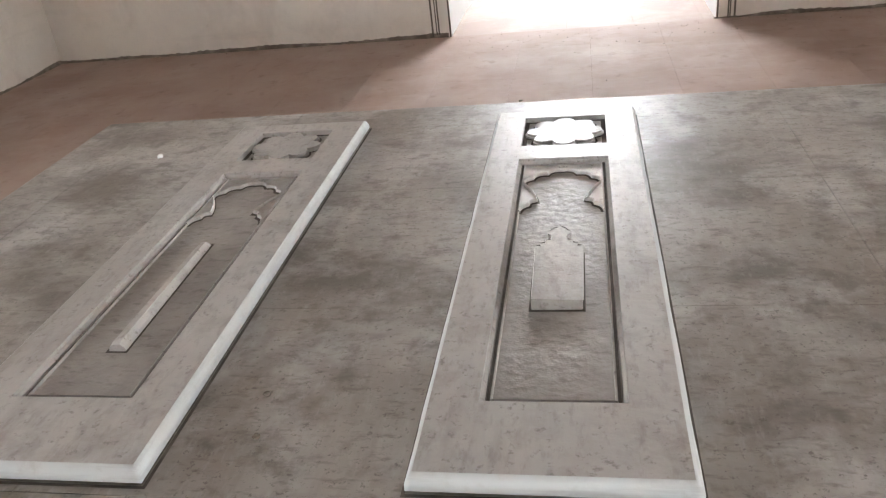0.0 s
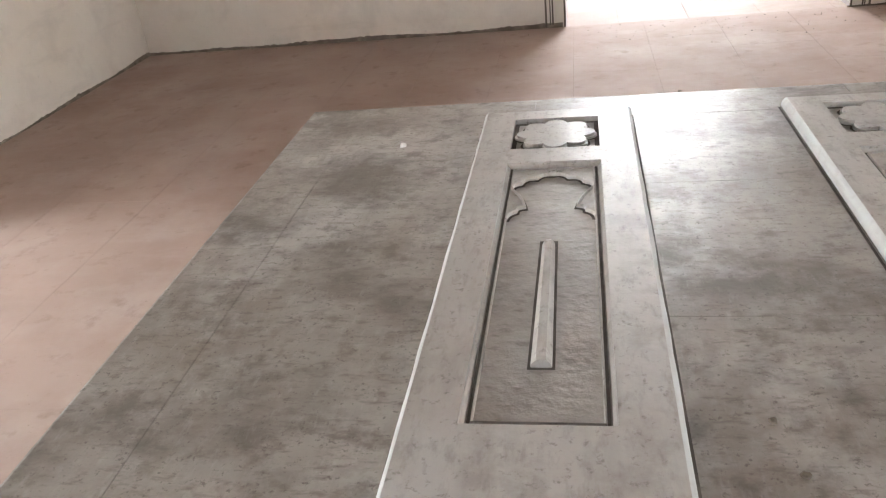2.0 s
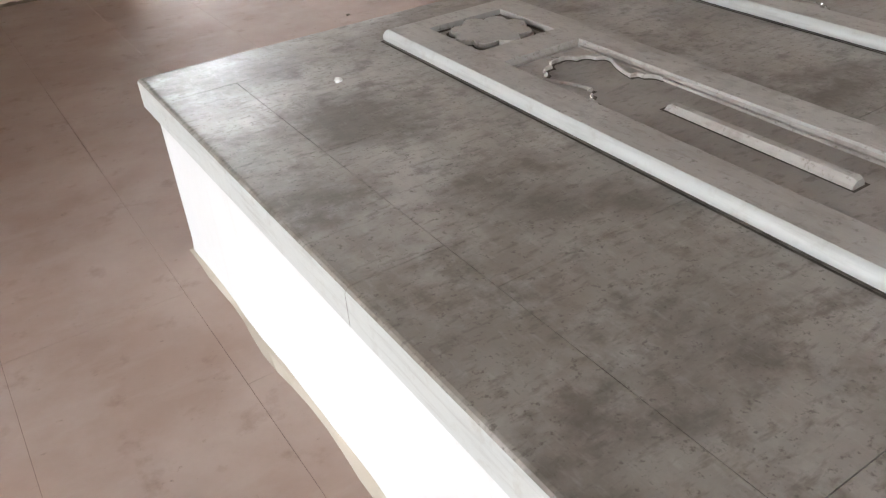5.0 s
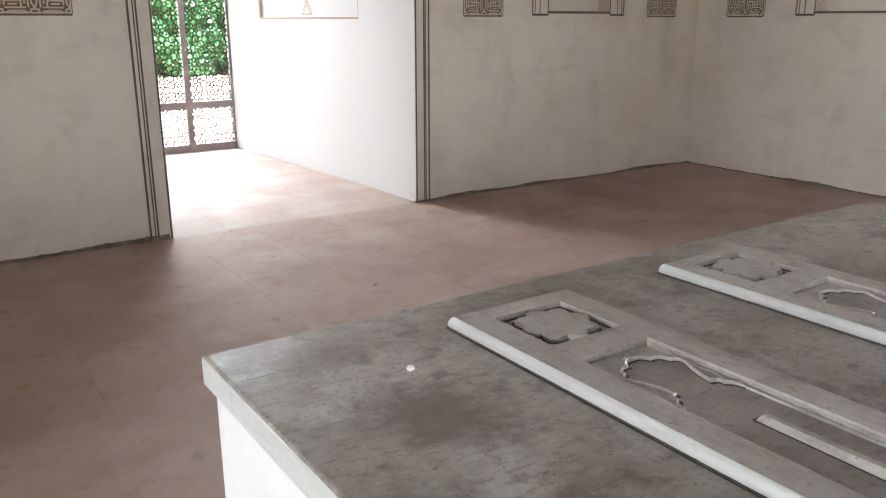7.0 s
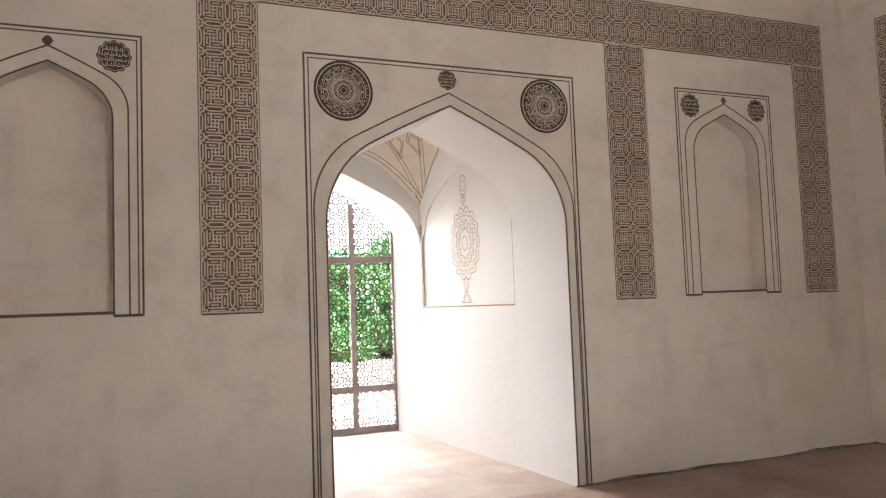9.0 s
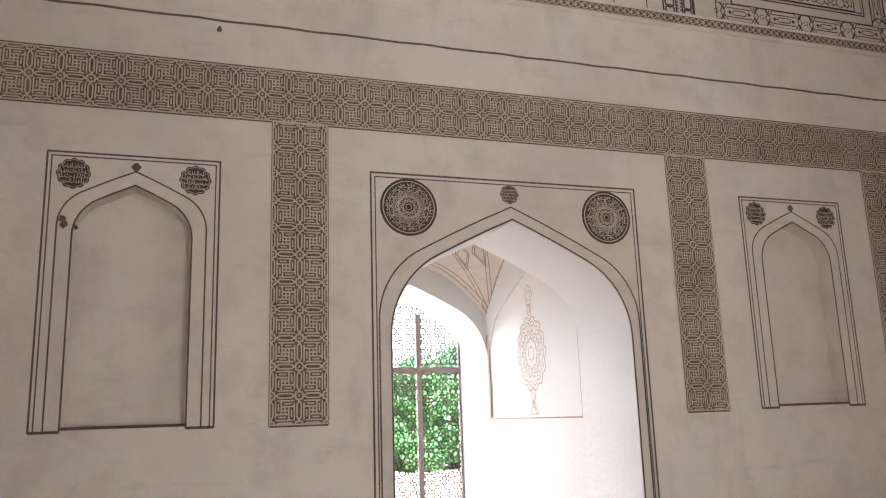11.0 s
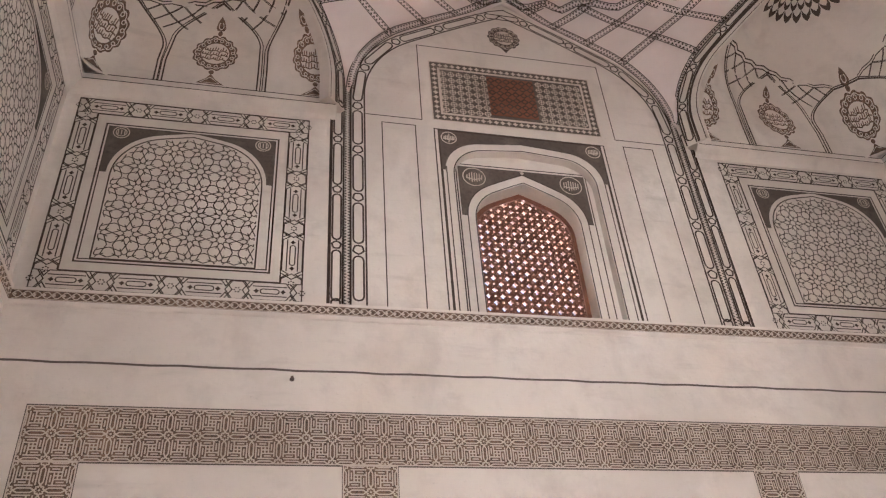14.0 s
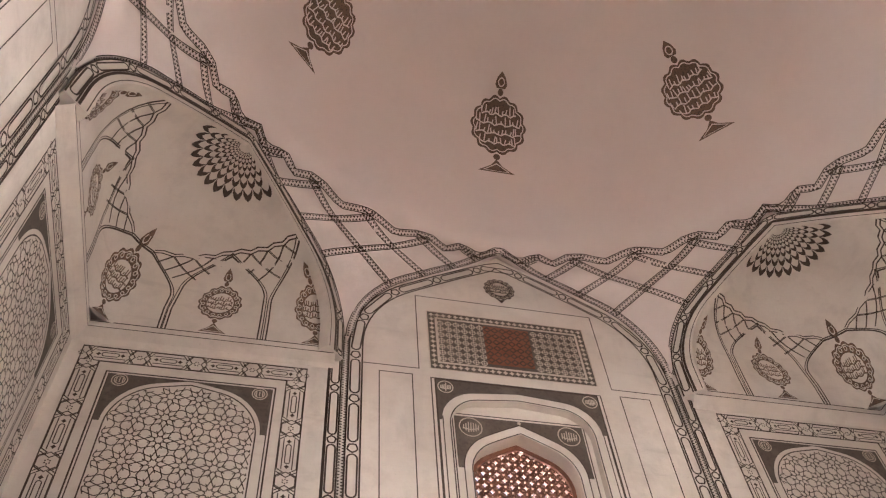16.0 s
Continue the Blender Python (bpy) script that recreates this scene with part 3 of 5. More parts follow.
for i in range(8):
    # kites between each pair of ribs
    a = i * math.pi / 4
    for turn, r0, r1 in (((0.0, 0.62, 0.92),) if i % 2 == 0 else ((-0.12, 0.80, 1.08), (0.12, 0.80, 1.08))):
        m, h = (r0 + r1) / 2, (r1 - r0) / 2
        for q in (1.0, 0.72):
            ribbon(bm, [((m + x * h * q) * math.cos(a + turn + y * q), VC + (m + x * h * q) * math.sin(a + turn + y * q)) for x, y in ((-1, 0), (-0.2, 0.10), (1, 0), (-0.2, -0.10))], 0.010, vmap, 0.008, True)
for sx in (-1, 1):
    for o in (1.03, 0.985):
        ribbon(bm, [(sx * o, VC + t) for t in np.linspace(-1.04, 1.04, 14)], 0.010, vmap, 0.008)
        ribbon(bm, [(t, VC + sx * o) for t in np.linspace(-1.04, 1.04, 14)], 0.010, vmap, 0.008)
for rad in (0.36, 0.30, 0.2):
    ribbon(bm, ring(0, 2.035, rad, 32, 8, 0.3), 0.016, vmap, 0.008, True)
vault_lines = flat_object("vault_line", bm, ochre_line, WALLS[0], "ochre painted star ribs")
bm, b2 = bmesh.new(), bmesh.new()
for sg in (-1, 1):
    fm = lambda u, v, d: (0.020 + sg * (side_x(u) + 0.02 - d), u, v)
    for q, w in ((1.0, 0.012), (0.86, 0.010), (0.62, 0.010), (0.40, 0.01), (0.2, 0.01)):
        ribbon(bm, ring(2.0, 2.30, 0.25 * q, 64, 14 if q > 0.5 else 8, 0.16, sx=1.25, sy=1.55), w, fm, 0.005, True)
    for i in range(14):
        t = 2 * math.pi * i / 14
        for q in (0.74, 0.5):
            ribbon(bm, ring(2.0 + 0.25 * q * 1.25 * math.cos(t), 2.30 + 0.25 * q * 1.55 * math.sin(t), 0.03, 8), 0.007, fm, 0.005, True)
    for c, r0 in ((2.79, 0.045), (1.835, 0.055)):
        ribbon(bm, ring(2.0, c, r0, 12, sy=1.4), 0.01, fm, 0.005, True)
        ribbon(bm, ring(2.0, c, r0 * .5, 8, sy=1.4), 0.008, fm, 0.005, True)
    for q in (1, 0.72, 0.45):
        ribbon(bm, [(2.0 - 0.11 * q, 1.64), (2.0 + 0.11 * q, 1.64), (2.0 + 0.06 * q, 1.70 + 0.02 * q), (2.0, 1.66 + 0.13 * q), (2.0 - 0.06 * q, 1.70 + 0.02 * q)], 0.009, fm, 0.005, True)
    ribbon(bm, ring(2.0, 2.95, 0.075, 24, 8, 0.2, sy=1.5), 0.01, fm, 0.005, True)
    ribbon(bm, ring(2.0, 2.95, 0.04, 16, 6, 0.2, sy=1.5), 0.008, fm, 0.005, True)
for sg in (-1, 1):
    fm = lambda u, v, d: (0.020 + sg * (side_x(u) - d), u, v)
    ribbon(b2, [(0.98, 1.60), (3.08, 1.60)], 0.016, fm, 0.004)
    ribbon(b2, [(0.98, 1.60), (0.98, 2.55)], 0.008, fm, 0.004)
    ribbon(b2, [(3.085, 1.60), (3.085, 2.62)], 0.05, fm, 0.004)
flat_object("passage_panel_line", b2, ochre_line, WALLS[0], "brown painted panel outline")
pass_med = flat_object("passage_medallion", bm, ochre_line, WALLS[0], "ochre painted pendant medallion")
for k in (1, 2, 3):
    for src in (passage, vault) + ((frieze0, scroll0) if k != 2 else (frieze0,)):
        ob = src.copy()
        scene.collection.objects.link(ob)
        ob.parent = WALLS[k]

# ---- dome zone: squinches, pendentives, dome ----
RIB = 2.03
D_SQ = 4.893
ZR, ZC, RD = 10.55, 9.5, 4.67
RR = math.sqrt(RD ** 2 - (ZR - ZC) ** 2)
BAY_OUT = arch(1.97, 10.20, 1.35, 60, n=12)
BAY_IN = arch(1.80, 10.00, 1.22, 60, n=12)
SQ_OUT = arch(1.93, 10.16, 1.32, 60, n=12)
SQ_IN = arch(1.66, 9.88, 1.12, 60, n=12)
AZ_RIB = math.degrees(math.atan2(RIB, A))


def foot(azd):
    """Lower edge of the pendentive at an azimuth from north (degrees): radius and height."""
    a = (azd + 45) % 90 - 45
    if abs(a) <= AZ_RIB:
        return A / math.cos(radians(a)) - 0.02, arch_height(BAY_OUT, A * math.tan(radians(a)))
    b = abs(a) - 45
    return D_SQ / math.cos(radians(b)), arch_height(SQ_OUT, D_SQ * math.tan(radians(b)))


def pend(azd, z, d=0.0):
    """The surface that carries the net ribs: it passes through both kinds of arch, then turns into the dome."""
    a = abs((azd + 45) % 90 - 45)
    zz = min(z, 10.15)
    xb, xs = arch_half(BAY_OUT, zz), arch_half(SQ_OUT, zz)
    a0, a1 = math.degrees(math.atan2(xb, A)), 45 - math.degrees(math.atan2(xs, D_SQ))
    f = min(max((a - a0) / max(a1 - a0, 0.5), 0.0), 1.0)
    r = math.hypot(A, xb) * (1 - f) + math.hypot(D_SQ, xs) * f - 0.02
    if z > 9.9:
        s = min((z - 9.9) / (ZR - 9.9), 1.0)
        s = s * s * (3 - 2 * s)
        r = r * (1 - s) + RR * s
    if z > ZR:
        r = math.sqrt(max(RD ** 2 - (z - ZC) ** 2, 0))
    r -= d
    a = radians(azd)
    return (r * math.sin(a), CY + r * math.cos(a), z)


bm = bmesh.new()
STEP = 1.5
cols = []
azs = [i * STEP for i in range(int(360 / STEP))]
for a in azs:
    zb = foot(a)[1]
    cols.append([bm.verts.new(pend(a, zb + (ZR - zb) * j / 8)) for j in range(9)] +
                [bm.verts.new(pend(a, ZC + RD * math.sin(math.asin((ZR - ZC) / RD) + (math.pi / 2 - math.asin((ZR - ZC) / RD)) * j / 20))) for j in range(1, 20)])
top = bm.verts.new((0, CY, ZC + RD))
for i in range(len(azs)):
    a, b = cols[i], cols[(i + 1) % len(azs)]
    for j in range(len(a) - 1):
        bm.faces.new((a[j], a[j + 1], b[j + 1], b[j]))
    bm.faces.new((a[-1], top, b[-1]))
dome = tagged(mesh_object("ceiling", bm, dome_plaster, smooth=True), "pinkish-grey plastered dome over net-ribbed pendentives", "dome ceiling", kind="structure")
sol = dome.modifiers.new("thickness", "SOLIDIFY")
sol.thickness, sol.offset = 0.15, 1.0

# roof slab ring hides the gap between walls and dome from outside
bm = bmesh.new()
circle = [(5.15 * math.sin(radians(t)), CY + 5.15 * math.cos(radians(t))) for t in range(0, 360, 6)]
plate(bm, [(-5.32, 0.55), (5.32, 0.55), (5.32, -10.15), (-5.32, -10.15)], [[(x * 0.9, CY + (y - CY) * 0.9) for x, y in circle]], lambda u, v, d: (u, v, d), 10.75, 10.95)
tagged(mesh_object("roof", bm, plaster), "flat masonry roof round the dome", "roof", kind="structure")

MX, MY = -(RIB + A) / 2, -(A - RIB) / 2      # middle of the north-west chord


def soft(a):
    return (a + math.sqrt(a * a + 0.30 ** 2)) / 2


def squinch_base(a):
    return (-4.74 + soft(a), -0.06 - soft(-a))


SQ_TOP = 9.885


def squinch(a, z, d=0.0):
    """Shell of the north-west squinch: a runs along the foot from the corner, north side positive.
    Square in plan at the foot, round towards the crown."""
    half = arch_half(SQ_IN, z) if z > 8.35 else 1.66
    x, y = squinch_base(a)
    s = min(max((z - 8.25) / 1.2, 0.0), 1.0)
    s = s * s * (3 - 2 * s)
    t = a / 2.5 * math.pi / 2
    c, q = math.sqrt(0.5), 1.66
    rx, ry = MX + q * c * (math.sin(t) - math.cos(t)), MY + q * c * (math.sin(t) + math.cos(t))
    x, y = x + (rx - x) * s, y + (ry - y) * s
    k = half / 1.66 * (1 - d / 2.0) if half > 0.3 else half / 1.66
    return (MX + (x - MX) * k, MY + (y - MY) * k, z - (d if half <= 0.6 else 0))


bm = bmesh.new()
za = [8.0, 8.15, 8.3] + [8.35 + (SQ_TOP - 8.35) * math.sin(math.pi / 2 * i / 16) for i in range(1, 17)]
aa = [-2.5 + 5.0 * i / 44 for i in range(45)]
g = [[bm.verts.new(squinch(a, z)) for a in aa] for z in za]
for j in range(len(za) - 1):
    for i in range(len(aa) - 1):
        bm.faces.new((g[j][i], g[j][i + 1], g[j + 1][i + 1], g[j + 1][i]))
shell0 = mesh_object("squinch_shell", bm, plaster, smooth=True)

# arch ring of the squinch, and the ledge under the shell
chord = Matrix.Translation((MX, MY, 0)) @ Matrix.Rotation(radians(45), 4, "Z")   # x along the chord, +y towards the corner


def on_chord(u, v, d):
    return tuple(chord @ Vector((u, -d, v)))


bm = bmesh.new()
ro, ri = [(1.93, 7.95)] + SQ_OUT + [(-1.93, 7.95)], [(1.66, 7.95)] + SQ_IN + [(-1.66, 7.95)]
plate(bm, ro + list(reversed(ri)), [], on_chord, 0.03, -0.10)
rim0 = mesh_object("squinch_arch", bm, plaster)
bm = bmesh.new()
chain(bm, [(1.865, 7.96)] + arch(1.865, 10.085, 1.27, 60, n=12) + [(-1.865, 7.96)], 0.12, on_chord, 0.46, 0.018, 0.035)
ribbon(bm, [(1.775, 7.96)] + arch(1.775, 9.99, 1.20, 60, n=12) + [(-1.775, 7.96)], 0.03, on_chord, 0.036)
ribbon(bm, [(1.69, 7.96)] + arch(1.69, 9.91, 1.14, 60, n=12) + [(-1.69, 7.96)], 0.010, on_chord, 0.036)
rimband0 = flat_object("squinch_arch_band", bm, paint_dark, None)
bm = bmesh.new()
for (d0, z0), (d1, z1) in zip([(0.0, 7.83), (0.04, 7.87), (0.13, 7.93), (0.13, 8.02)], [(0.04, 7.87), (0.13, 7.93), (0.13, 8.02), (0.0, 8.05)]):
    for q in (0, 1):
        pts = [(-2.12, -d0, z0), (-4.8 + d0, -d0, z0), (-4.8 + d1, -d1, z1), (-2.12, -d1, z1)]
        if q:
            pts = [(-4.8 - y, -(x + 4.8), z) for x, y, z in pts]
        bm.faces.new([bm.verts.new(p) for p in pts])
ledge0 = mesh_object("squinch_ledge", bm, plaster)
bm = bmesh.new()
for z, w in ((8.012, 0.012), (7.936, 0.010)):
    ribbon(bm, [(-4.66, z), (-2.14, z)], w, lambda u, v, d: (u, -0.131 - d, v), 0.003)
    ribbon(bm, [(-4.66, z), (-2.14, z)], w, lambda u, v, d: (-4.8 + 0.131 + d, -(u + 4.8), v), 0.003)
ledge_line0 = flat_object("squinch_ledge_line", bm, paint_dark, None)


def squinch_paint():
    dk, lt, vs = bmesh.new(), bmesh.new(), bmesh.new()
    rng = random.Random(11)
    f = lambda u, v, d: squinch(u, v, d)
    tall = lambda u, v, d: squinch(u, 8.60 + (v - 8.58) * 1.22, d)
    for c, r in ((0.0, 0.27), (1.27, 0.235), (-1.27, 0.235), (2.38, 0.235), (-2.38, 0.235)):
        vase(vs, lt, c, 8.58, r, tall, True, rng, 0.012)

    def bend(p, q, r, n=9):
        return [tuple((1 - t) ** 2 * p[i] + 2 * t * (1 - t) * q[i] + t * t * r[i] for i in (0, 1)) for t in np.linspace(0, 1, n)]
    # arched panels: centre, half width, apex
    panels = [(0.0, 0.70, 9.01), (1.27, 0.49, 9.21), (-1.27, 0.49, 9.21)]
    for c, h, za in panels:
        tip = 0.0 if c else 0.20
        for sg in (-1, 1):
            for o, w in ((0.0, 0.017), (0.034, 0.011)):
                x = h + o
                zs = za - 0.42
                ribbon(dk, [(c + sg * x, 8.04), (c + sg * x, 8.38)] + bend((c + sg * x, zs), (c + sg * x * 0.96, zs + 0.62 * (za - zs)), (c + sg * tip, za + o * 0.6)) + ([(0.0, za + o * 0.6)] if tip else []), w, f, 0.012)
    for sg in (-1, 1):
        for o, w in ((0.0, 0.017), (0.034, 0.011)):
            x = 1.85 - o
            ribbon(dk, [(sg * x, 8.04), (sg * x, 8.38)] + bend((sg * x, 8.72), (sg * (x + 0.06), 9.04), (sg * 2.46, 9.25 + o)), w, f, 0.012)
    # net of small diamonds in the spandrels between the panels
    n = 4
    for sg in (-1, 1):
        for foot_pt, left, right in (((0.745, 8.80), (0.20, 9.01), (1.27, 9.21)), ((1.805, 8.92), (1.27, 9.21), (2.46, 9.26))):
            def at(i, j):
                return (sg * (foot_pt[0] + i / n * (left[0] - foot_pt[0]) + j / n * (right[0] - foot_pt[0])),
                        foot_pt[1] + i / n * (left[1] - foot_pt[1]) + j / n * (right[1] - foot_pt[1]) + 0.01 * (i + j) / n)
            for q in range(1, n):
                for o in (0.0, 0.07):
                    ribbon(dk, [at(q + o, t) for t in np.linspace(0, n - q, 5)], 0.0085, f, 0.012)
                    ribbon(dk, [at(t, q + o) for t in np.linspace(0, n - q, 5)], 0.0085, f, 0.012)
            top = []
            for q in range(n):
                top += [at(n - q, q), at(n - q - 0.32, q + 0.52)]
            top.append(at(0, n))
            for o in (0.0, 0.024):
                ribbon(dk, [(x, z + o) for x, z in top], 0.0095, f, 0.012)
    return dk, lt, vs


dk, lt, vs = squinch_paint()
paint_v0 = flat_object("painted_vase", vs, paint_brown, None, "")
paint_d0 = flat_object("squinch_paint", dk, paint_dark, None, "")
paint_l0 = flat_object("squinch_paint_line", lt, plaster, None, "")

# half flower under the crown of the squinch: petals on the soffit
bm = bmesh.new()


def crown(u, v, d):
    """u across the chord, v into the shell from the crown."""
    rho = max(math.hypot(u, v), 0.02)
    t = math.atan2(u, max(v, 1e-4))
    return squinch(max(-2.5, min(2.5, t / (math.pi / 2) * 2.5)), 9.88 - 0.577 * rho, d)


for row in range(8):
    r0 = 0.062 * 1.31 ** row
    for i in range(14):
        t = (i + 0.5 * (row % 2)) * math.pi / 13
        e, nn = (math.cos(t), math.sin(t)), (-math.sin(t), math.cos(t))
        at2 = lambda p, q: (e[0] * r0 * (1 + p) + nn[0] * q, e[1] * r0 * (1 + p) + nn[1] * q)
        w = 0.50 * r0 * math.pi / 13
        if min(at2(0, w)[1], at2(0, -w)[1]) > 0.0:
            for sg in (1, -1):
                rim_pts = [at2(0.0, sg * w), at2(0.16, sg * w * 1.02), at2(0.27, sg * w * 0.62), at2(0.34, 0), at2(0.17, 0), at2(0.11, sg * w * 0.55)]
                bm.faces.new([bm.verts.new(crown(*p, 0.012)) for p in (rim_pts if sg > 0 else rim_pts[::-1])])
flower0 = flat_object("squinch_flower", bm, paint_dark, None)
SQ = []
for k in range(4):
    e = tagged(new("squinch"), "plastered corner squinch with painted vases and half flower", "squinch", "corner squinches", kind="structure")
    e.matrix_world = turned(k)
    for src in (shell0, rim0, ledge0) + ((rimband0,) if k != 2 else ()) + ((paint_d0, paint_l0, paint_v0, flower0, ledge_line0) if k in (0, 3) else ()):
        ob = src if k == 0 else src.copy()
        if k:
            scene.collection.objects.link(ob)
        ob.parent = e

# net ribs on the pendentives, and the dome's medallions
dk, lt = bmesh.new(), bmesh.new()


def on_pend(u, v, d):
    return pend(u / 0.0838, v, d)


K = 0.0838      # metres for a degree of azimuth at the dome's foot
for n in range(-3, 5):
    valley = (n + 0.5) * 45 + (AZ_RIB - 22.5) * (1 if n % 2 == 0 else -1)
    ends = []
    for sg in (-1, 1):
        for xs in (5.6, 10.6, 15.5, 19.3):
            pts = []
            for x in np.linspace(-xs, 22.4 - 2 * xs, 60):
                zz = foot(valley + sg * (x + 2 * xs))[1] + 0.03
                if zz < 10.19:
                    pts.append(((valley + sg * x) * K, zz))
            teeth(dk, pts, 0.078, on_pend, 0.046, 0.012)
            ends.append(sg * (22.3 - 2 * xs))
    ends = sorted(ends + [-22.4, 22.4])
    line = []
    for a, b in zip(ends, ends[1:]):
        line.append(((valley + a) * K, 10.21))
        if b - a > 3:
            line.append(((valley + (a + b) / 2) * K, 10.12))
    line.append(((valley + ends[-1]) * K, 10.21))
    teeth(dk, line, 0.078, on_pend, 0.046, 0.012)
for n in range(8):
    a0 = n * 45
    kind_in = BAY_OUT if n % 2 == 0 else SQ_OUT
    dd = A if n % 2 == 0 else D_SQ
    pts = [(a0 * K + math.degrees(math.atan2(x, dd)) * K, z + 0.06) for x, z in kind_in]
    teeth(dk, [p for p in pts if p[1] > 8.3], 0.08, on_pend, 0.040, 0.012)
nets = flat_object("net_rib", dk, paint_dark, dome, "dark dotted net ribs on the pendentives")
dk = bmesh.new()
rng = random.Random(5)
for n in range(8):
    a0 = n * 45
    fm = lambda u, v, d: pend(a0 + math.degrees(u * 1.12 / 3.73), 12.21 + v * 1.06, d)
    vase(dk, lt, 0, 0, 0.36, fm, False, rng, 0.012)
med = flat_object("dome_medallion", dk, paint_brown, dome, "brown painted pendant medallions")
med_l = flat_object("dome_medallion_line", lt, dome_plaster, dome)

# ---- painted ornament on the walls ----
def wall_paint(k_list):
    made = []

    def keep(name, bm, mat, label=""):
        made.append(flat_object(name, bm, mat, WALLS[0], label))

    def single(name, draw, label):
        d, l = bmesh.new(), bmesh.new()
        draw(d, l)
        keep(name, d, paint_dark, label)
        keep(name + "_tracery", l, stucco_line)
    # key-pattern bands
    base, light = bmesh.new(), bmesh.new()
    quad(base, -4.42, 4.42, 4.005, 4.446, on_wall, 0.004, 20, 1)
    fret(light, -4.42, 4.42, 4.005, 4.446, True)
    keep("key_band_ground", base, paint_brown, "brown ground of the key-pattern band")
    keep("key_band", light, stucco_line, "pale interlaced key-pattern band")
    for c in (-4.2, -1.80, 1.84, 4.2):
        base, light = bmesh.new(), bmesh.new()
        quad(base, c - 0.22, c + 0.22, 1.624, 4.005, on_wall, 0.004, 1, 8)
        fret(light, 1.624, 4.005, c - 0.22, c + 0.22, False)
        keep("key_strip_ground", base, paint_brown, "brown ground of the key-pattern strip")
        keep("key_strip", light, stucco_line, "pale interlaced key-pattern strip")
    dk = bmesh.new()
    # edges of the bands
    for u0, u1 in ((-3.98, -2.02), (-1.58, 1.62), (2.06, 3.98)):
        ribbon(dk, [(u0, 1.62), (u0, 4.0), (u1, 4.0), (u1, 1.62)], 0.014, on_wall, 0.005)
    ribbon(dk, [(-4.42, 1.62), (-4.42, 4.45), (4.42, 4.45), (4.42, 1.62)], 0.018, on_wall, 0.005)
    for c in (-4.2, -1.80, 1.84, 4.2):
        ribbon(dk, [(c - 0.22, 1.62), (c + 0.22, 1.62)], 0.02, on_wall, 0.006)
    ribbon(dk, [(-4.79 + i * 0.2395, 4.825 + 0.005 * math.sin(i * 2.3)) for i in range(41)], 0.020, on_wall, 0.005)
    # doorway frame
    for o, w in ((0.0, 0.016), (0.035, 0.010)):
        ribbon(dk, [(-1.225 + o, 0.0), (-1.225 + o, 3.635 - o), (1.25 - o, 3.635 - o), (1.25 - o, 0.0)], w, on_wall, 0.005)
    ribbon(dk, arch(1.185, 3.402, 0.66, base=0.0, cx=0.015), 0.013, on_wall, 0.005)
    ribbon(dk, arch(1.095, 3.294, 0.755, base=0.0, cx=0.022), 0.014, on_wall, 0.005)
    for c in (-0.905, 0.945):
        single("roundel", lambda d, l: roundel(d, l, c, 3.355, 0.245, on_wall), "round dark painted medallion with pale interlace")
    single("boss", lambda d, l: roundel(d, l, 0.005, 3.515, 0.082, on_wall, 8), "small lobed painted boss over the arch point")
    # niches
    for sg in (-1, 1):
        c = sg * NICHE_X
        for o, w in ((0.0, 0.014), (0.03, 0.010)):
            ribbon(dk, [(c - 0.605 + o, 1.625), (c - 0.605 + o, 3.635 - o), (c + 0.605 - o, 3.635 - o), (c + 0.605 - o, 1.625)], w, on_wall, 0.005)
        ribbon(dk, arch(0.515, 3.515, 0.29, base=1.63, cx=c), 0.012, on_wall, 0.005)
        ribbon(dk, arch(0.412, 3.408, 0.305, base=1.63, cx=c), 0.013, on_wall, 0.005)
        # shadow line at the niche sill, painted as a dark stripe
        ribbon(dk, [(c - 0.42, 1.652), (c + 0.42, 1.652)], 0.022, on_wall, 0.006)
        ribbon(dk, [(c - 0.605, 1.63), (c - 0.41, 1.63)], 0.02, on_wall, 0.005)
        ribbon(dk, [(c + 0.41, 1.63), (c + 0.605, 1.63)], 0.02, on_wall, 0.005)
        for q in (-1, 1):
            single("niche_roundel", lambda d, l: roundel(d, l, c + q * 0.425, 3.475, 0.112, on_wall, 12), "lobed dark painted medallion")
        patch(dk, ring(c, 3.55, 0.032, 10, 4, 0.3), on_wall, 0.005)
    keep("wall_line", dk, paint_line, "dark painted frames and roundels, with painted shade lines at the niche sills")
    # upper storey: star panels
    dk, lt, fill = bmesh.new(), bmesh.new(), bmesh.new()
    for sg in (-1, 1):
        u0, u1 = sorted((sg * 2.40, sg * 4.66))
        tile_border(dk, u0, u1, 5.50, 7.78, 0.20, on_wall)
        i0, i1, iv0, iv1 = u0 + 0.30, u1 - 0.30, 5.80, 7.46
        for o, w in ((0.0, 0.016), (0.03, 0.012)):
            ribbon(dk, [(i0 + o, iv0 + o), (i1 - o, iv0 + o), (i1 - o, iv1 - o), (i0 + o, iv1 - o)], w, on_wall, 0.005, True)
        c = (u0 + u1) / 2
        shape = arch((i1 - i0) / 2 - 0.13, 7.38, 0.52, 78, cx=c, n=10)
        hw = (i1 - i0) / 2 - 0.13
        sp = arch((i1 - i0) / 2 - 0.09, 7.43, 0.54, 78, cx=c, n=10)
        spandrel(fill, (i0 + 0.03, i1 - 0.03, 7.43), sp, on_wall, 0.006)
        ribbon(dk, [(c + hw, 5.84)] + shape + [(c - hw, 5.84)], 0.014, on_wall, 0.006, True)
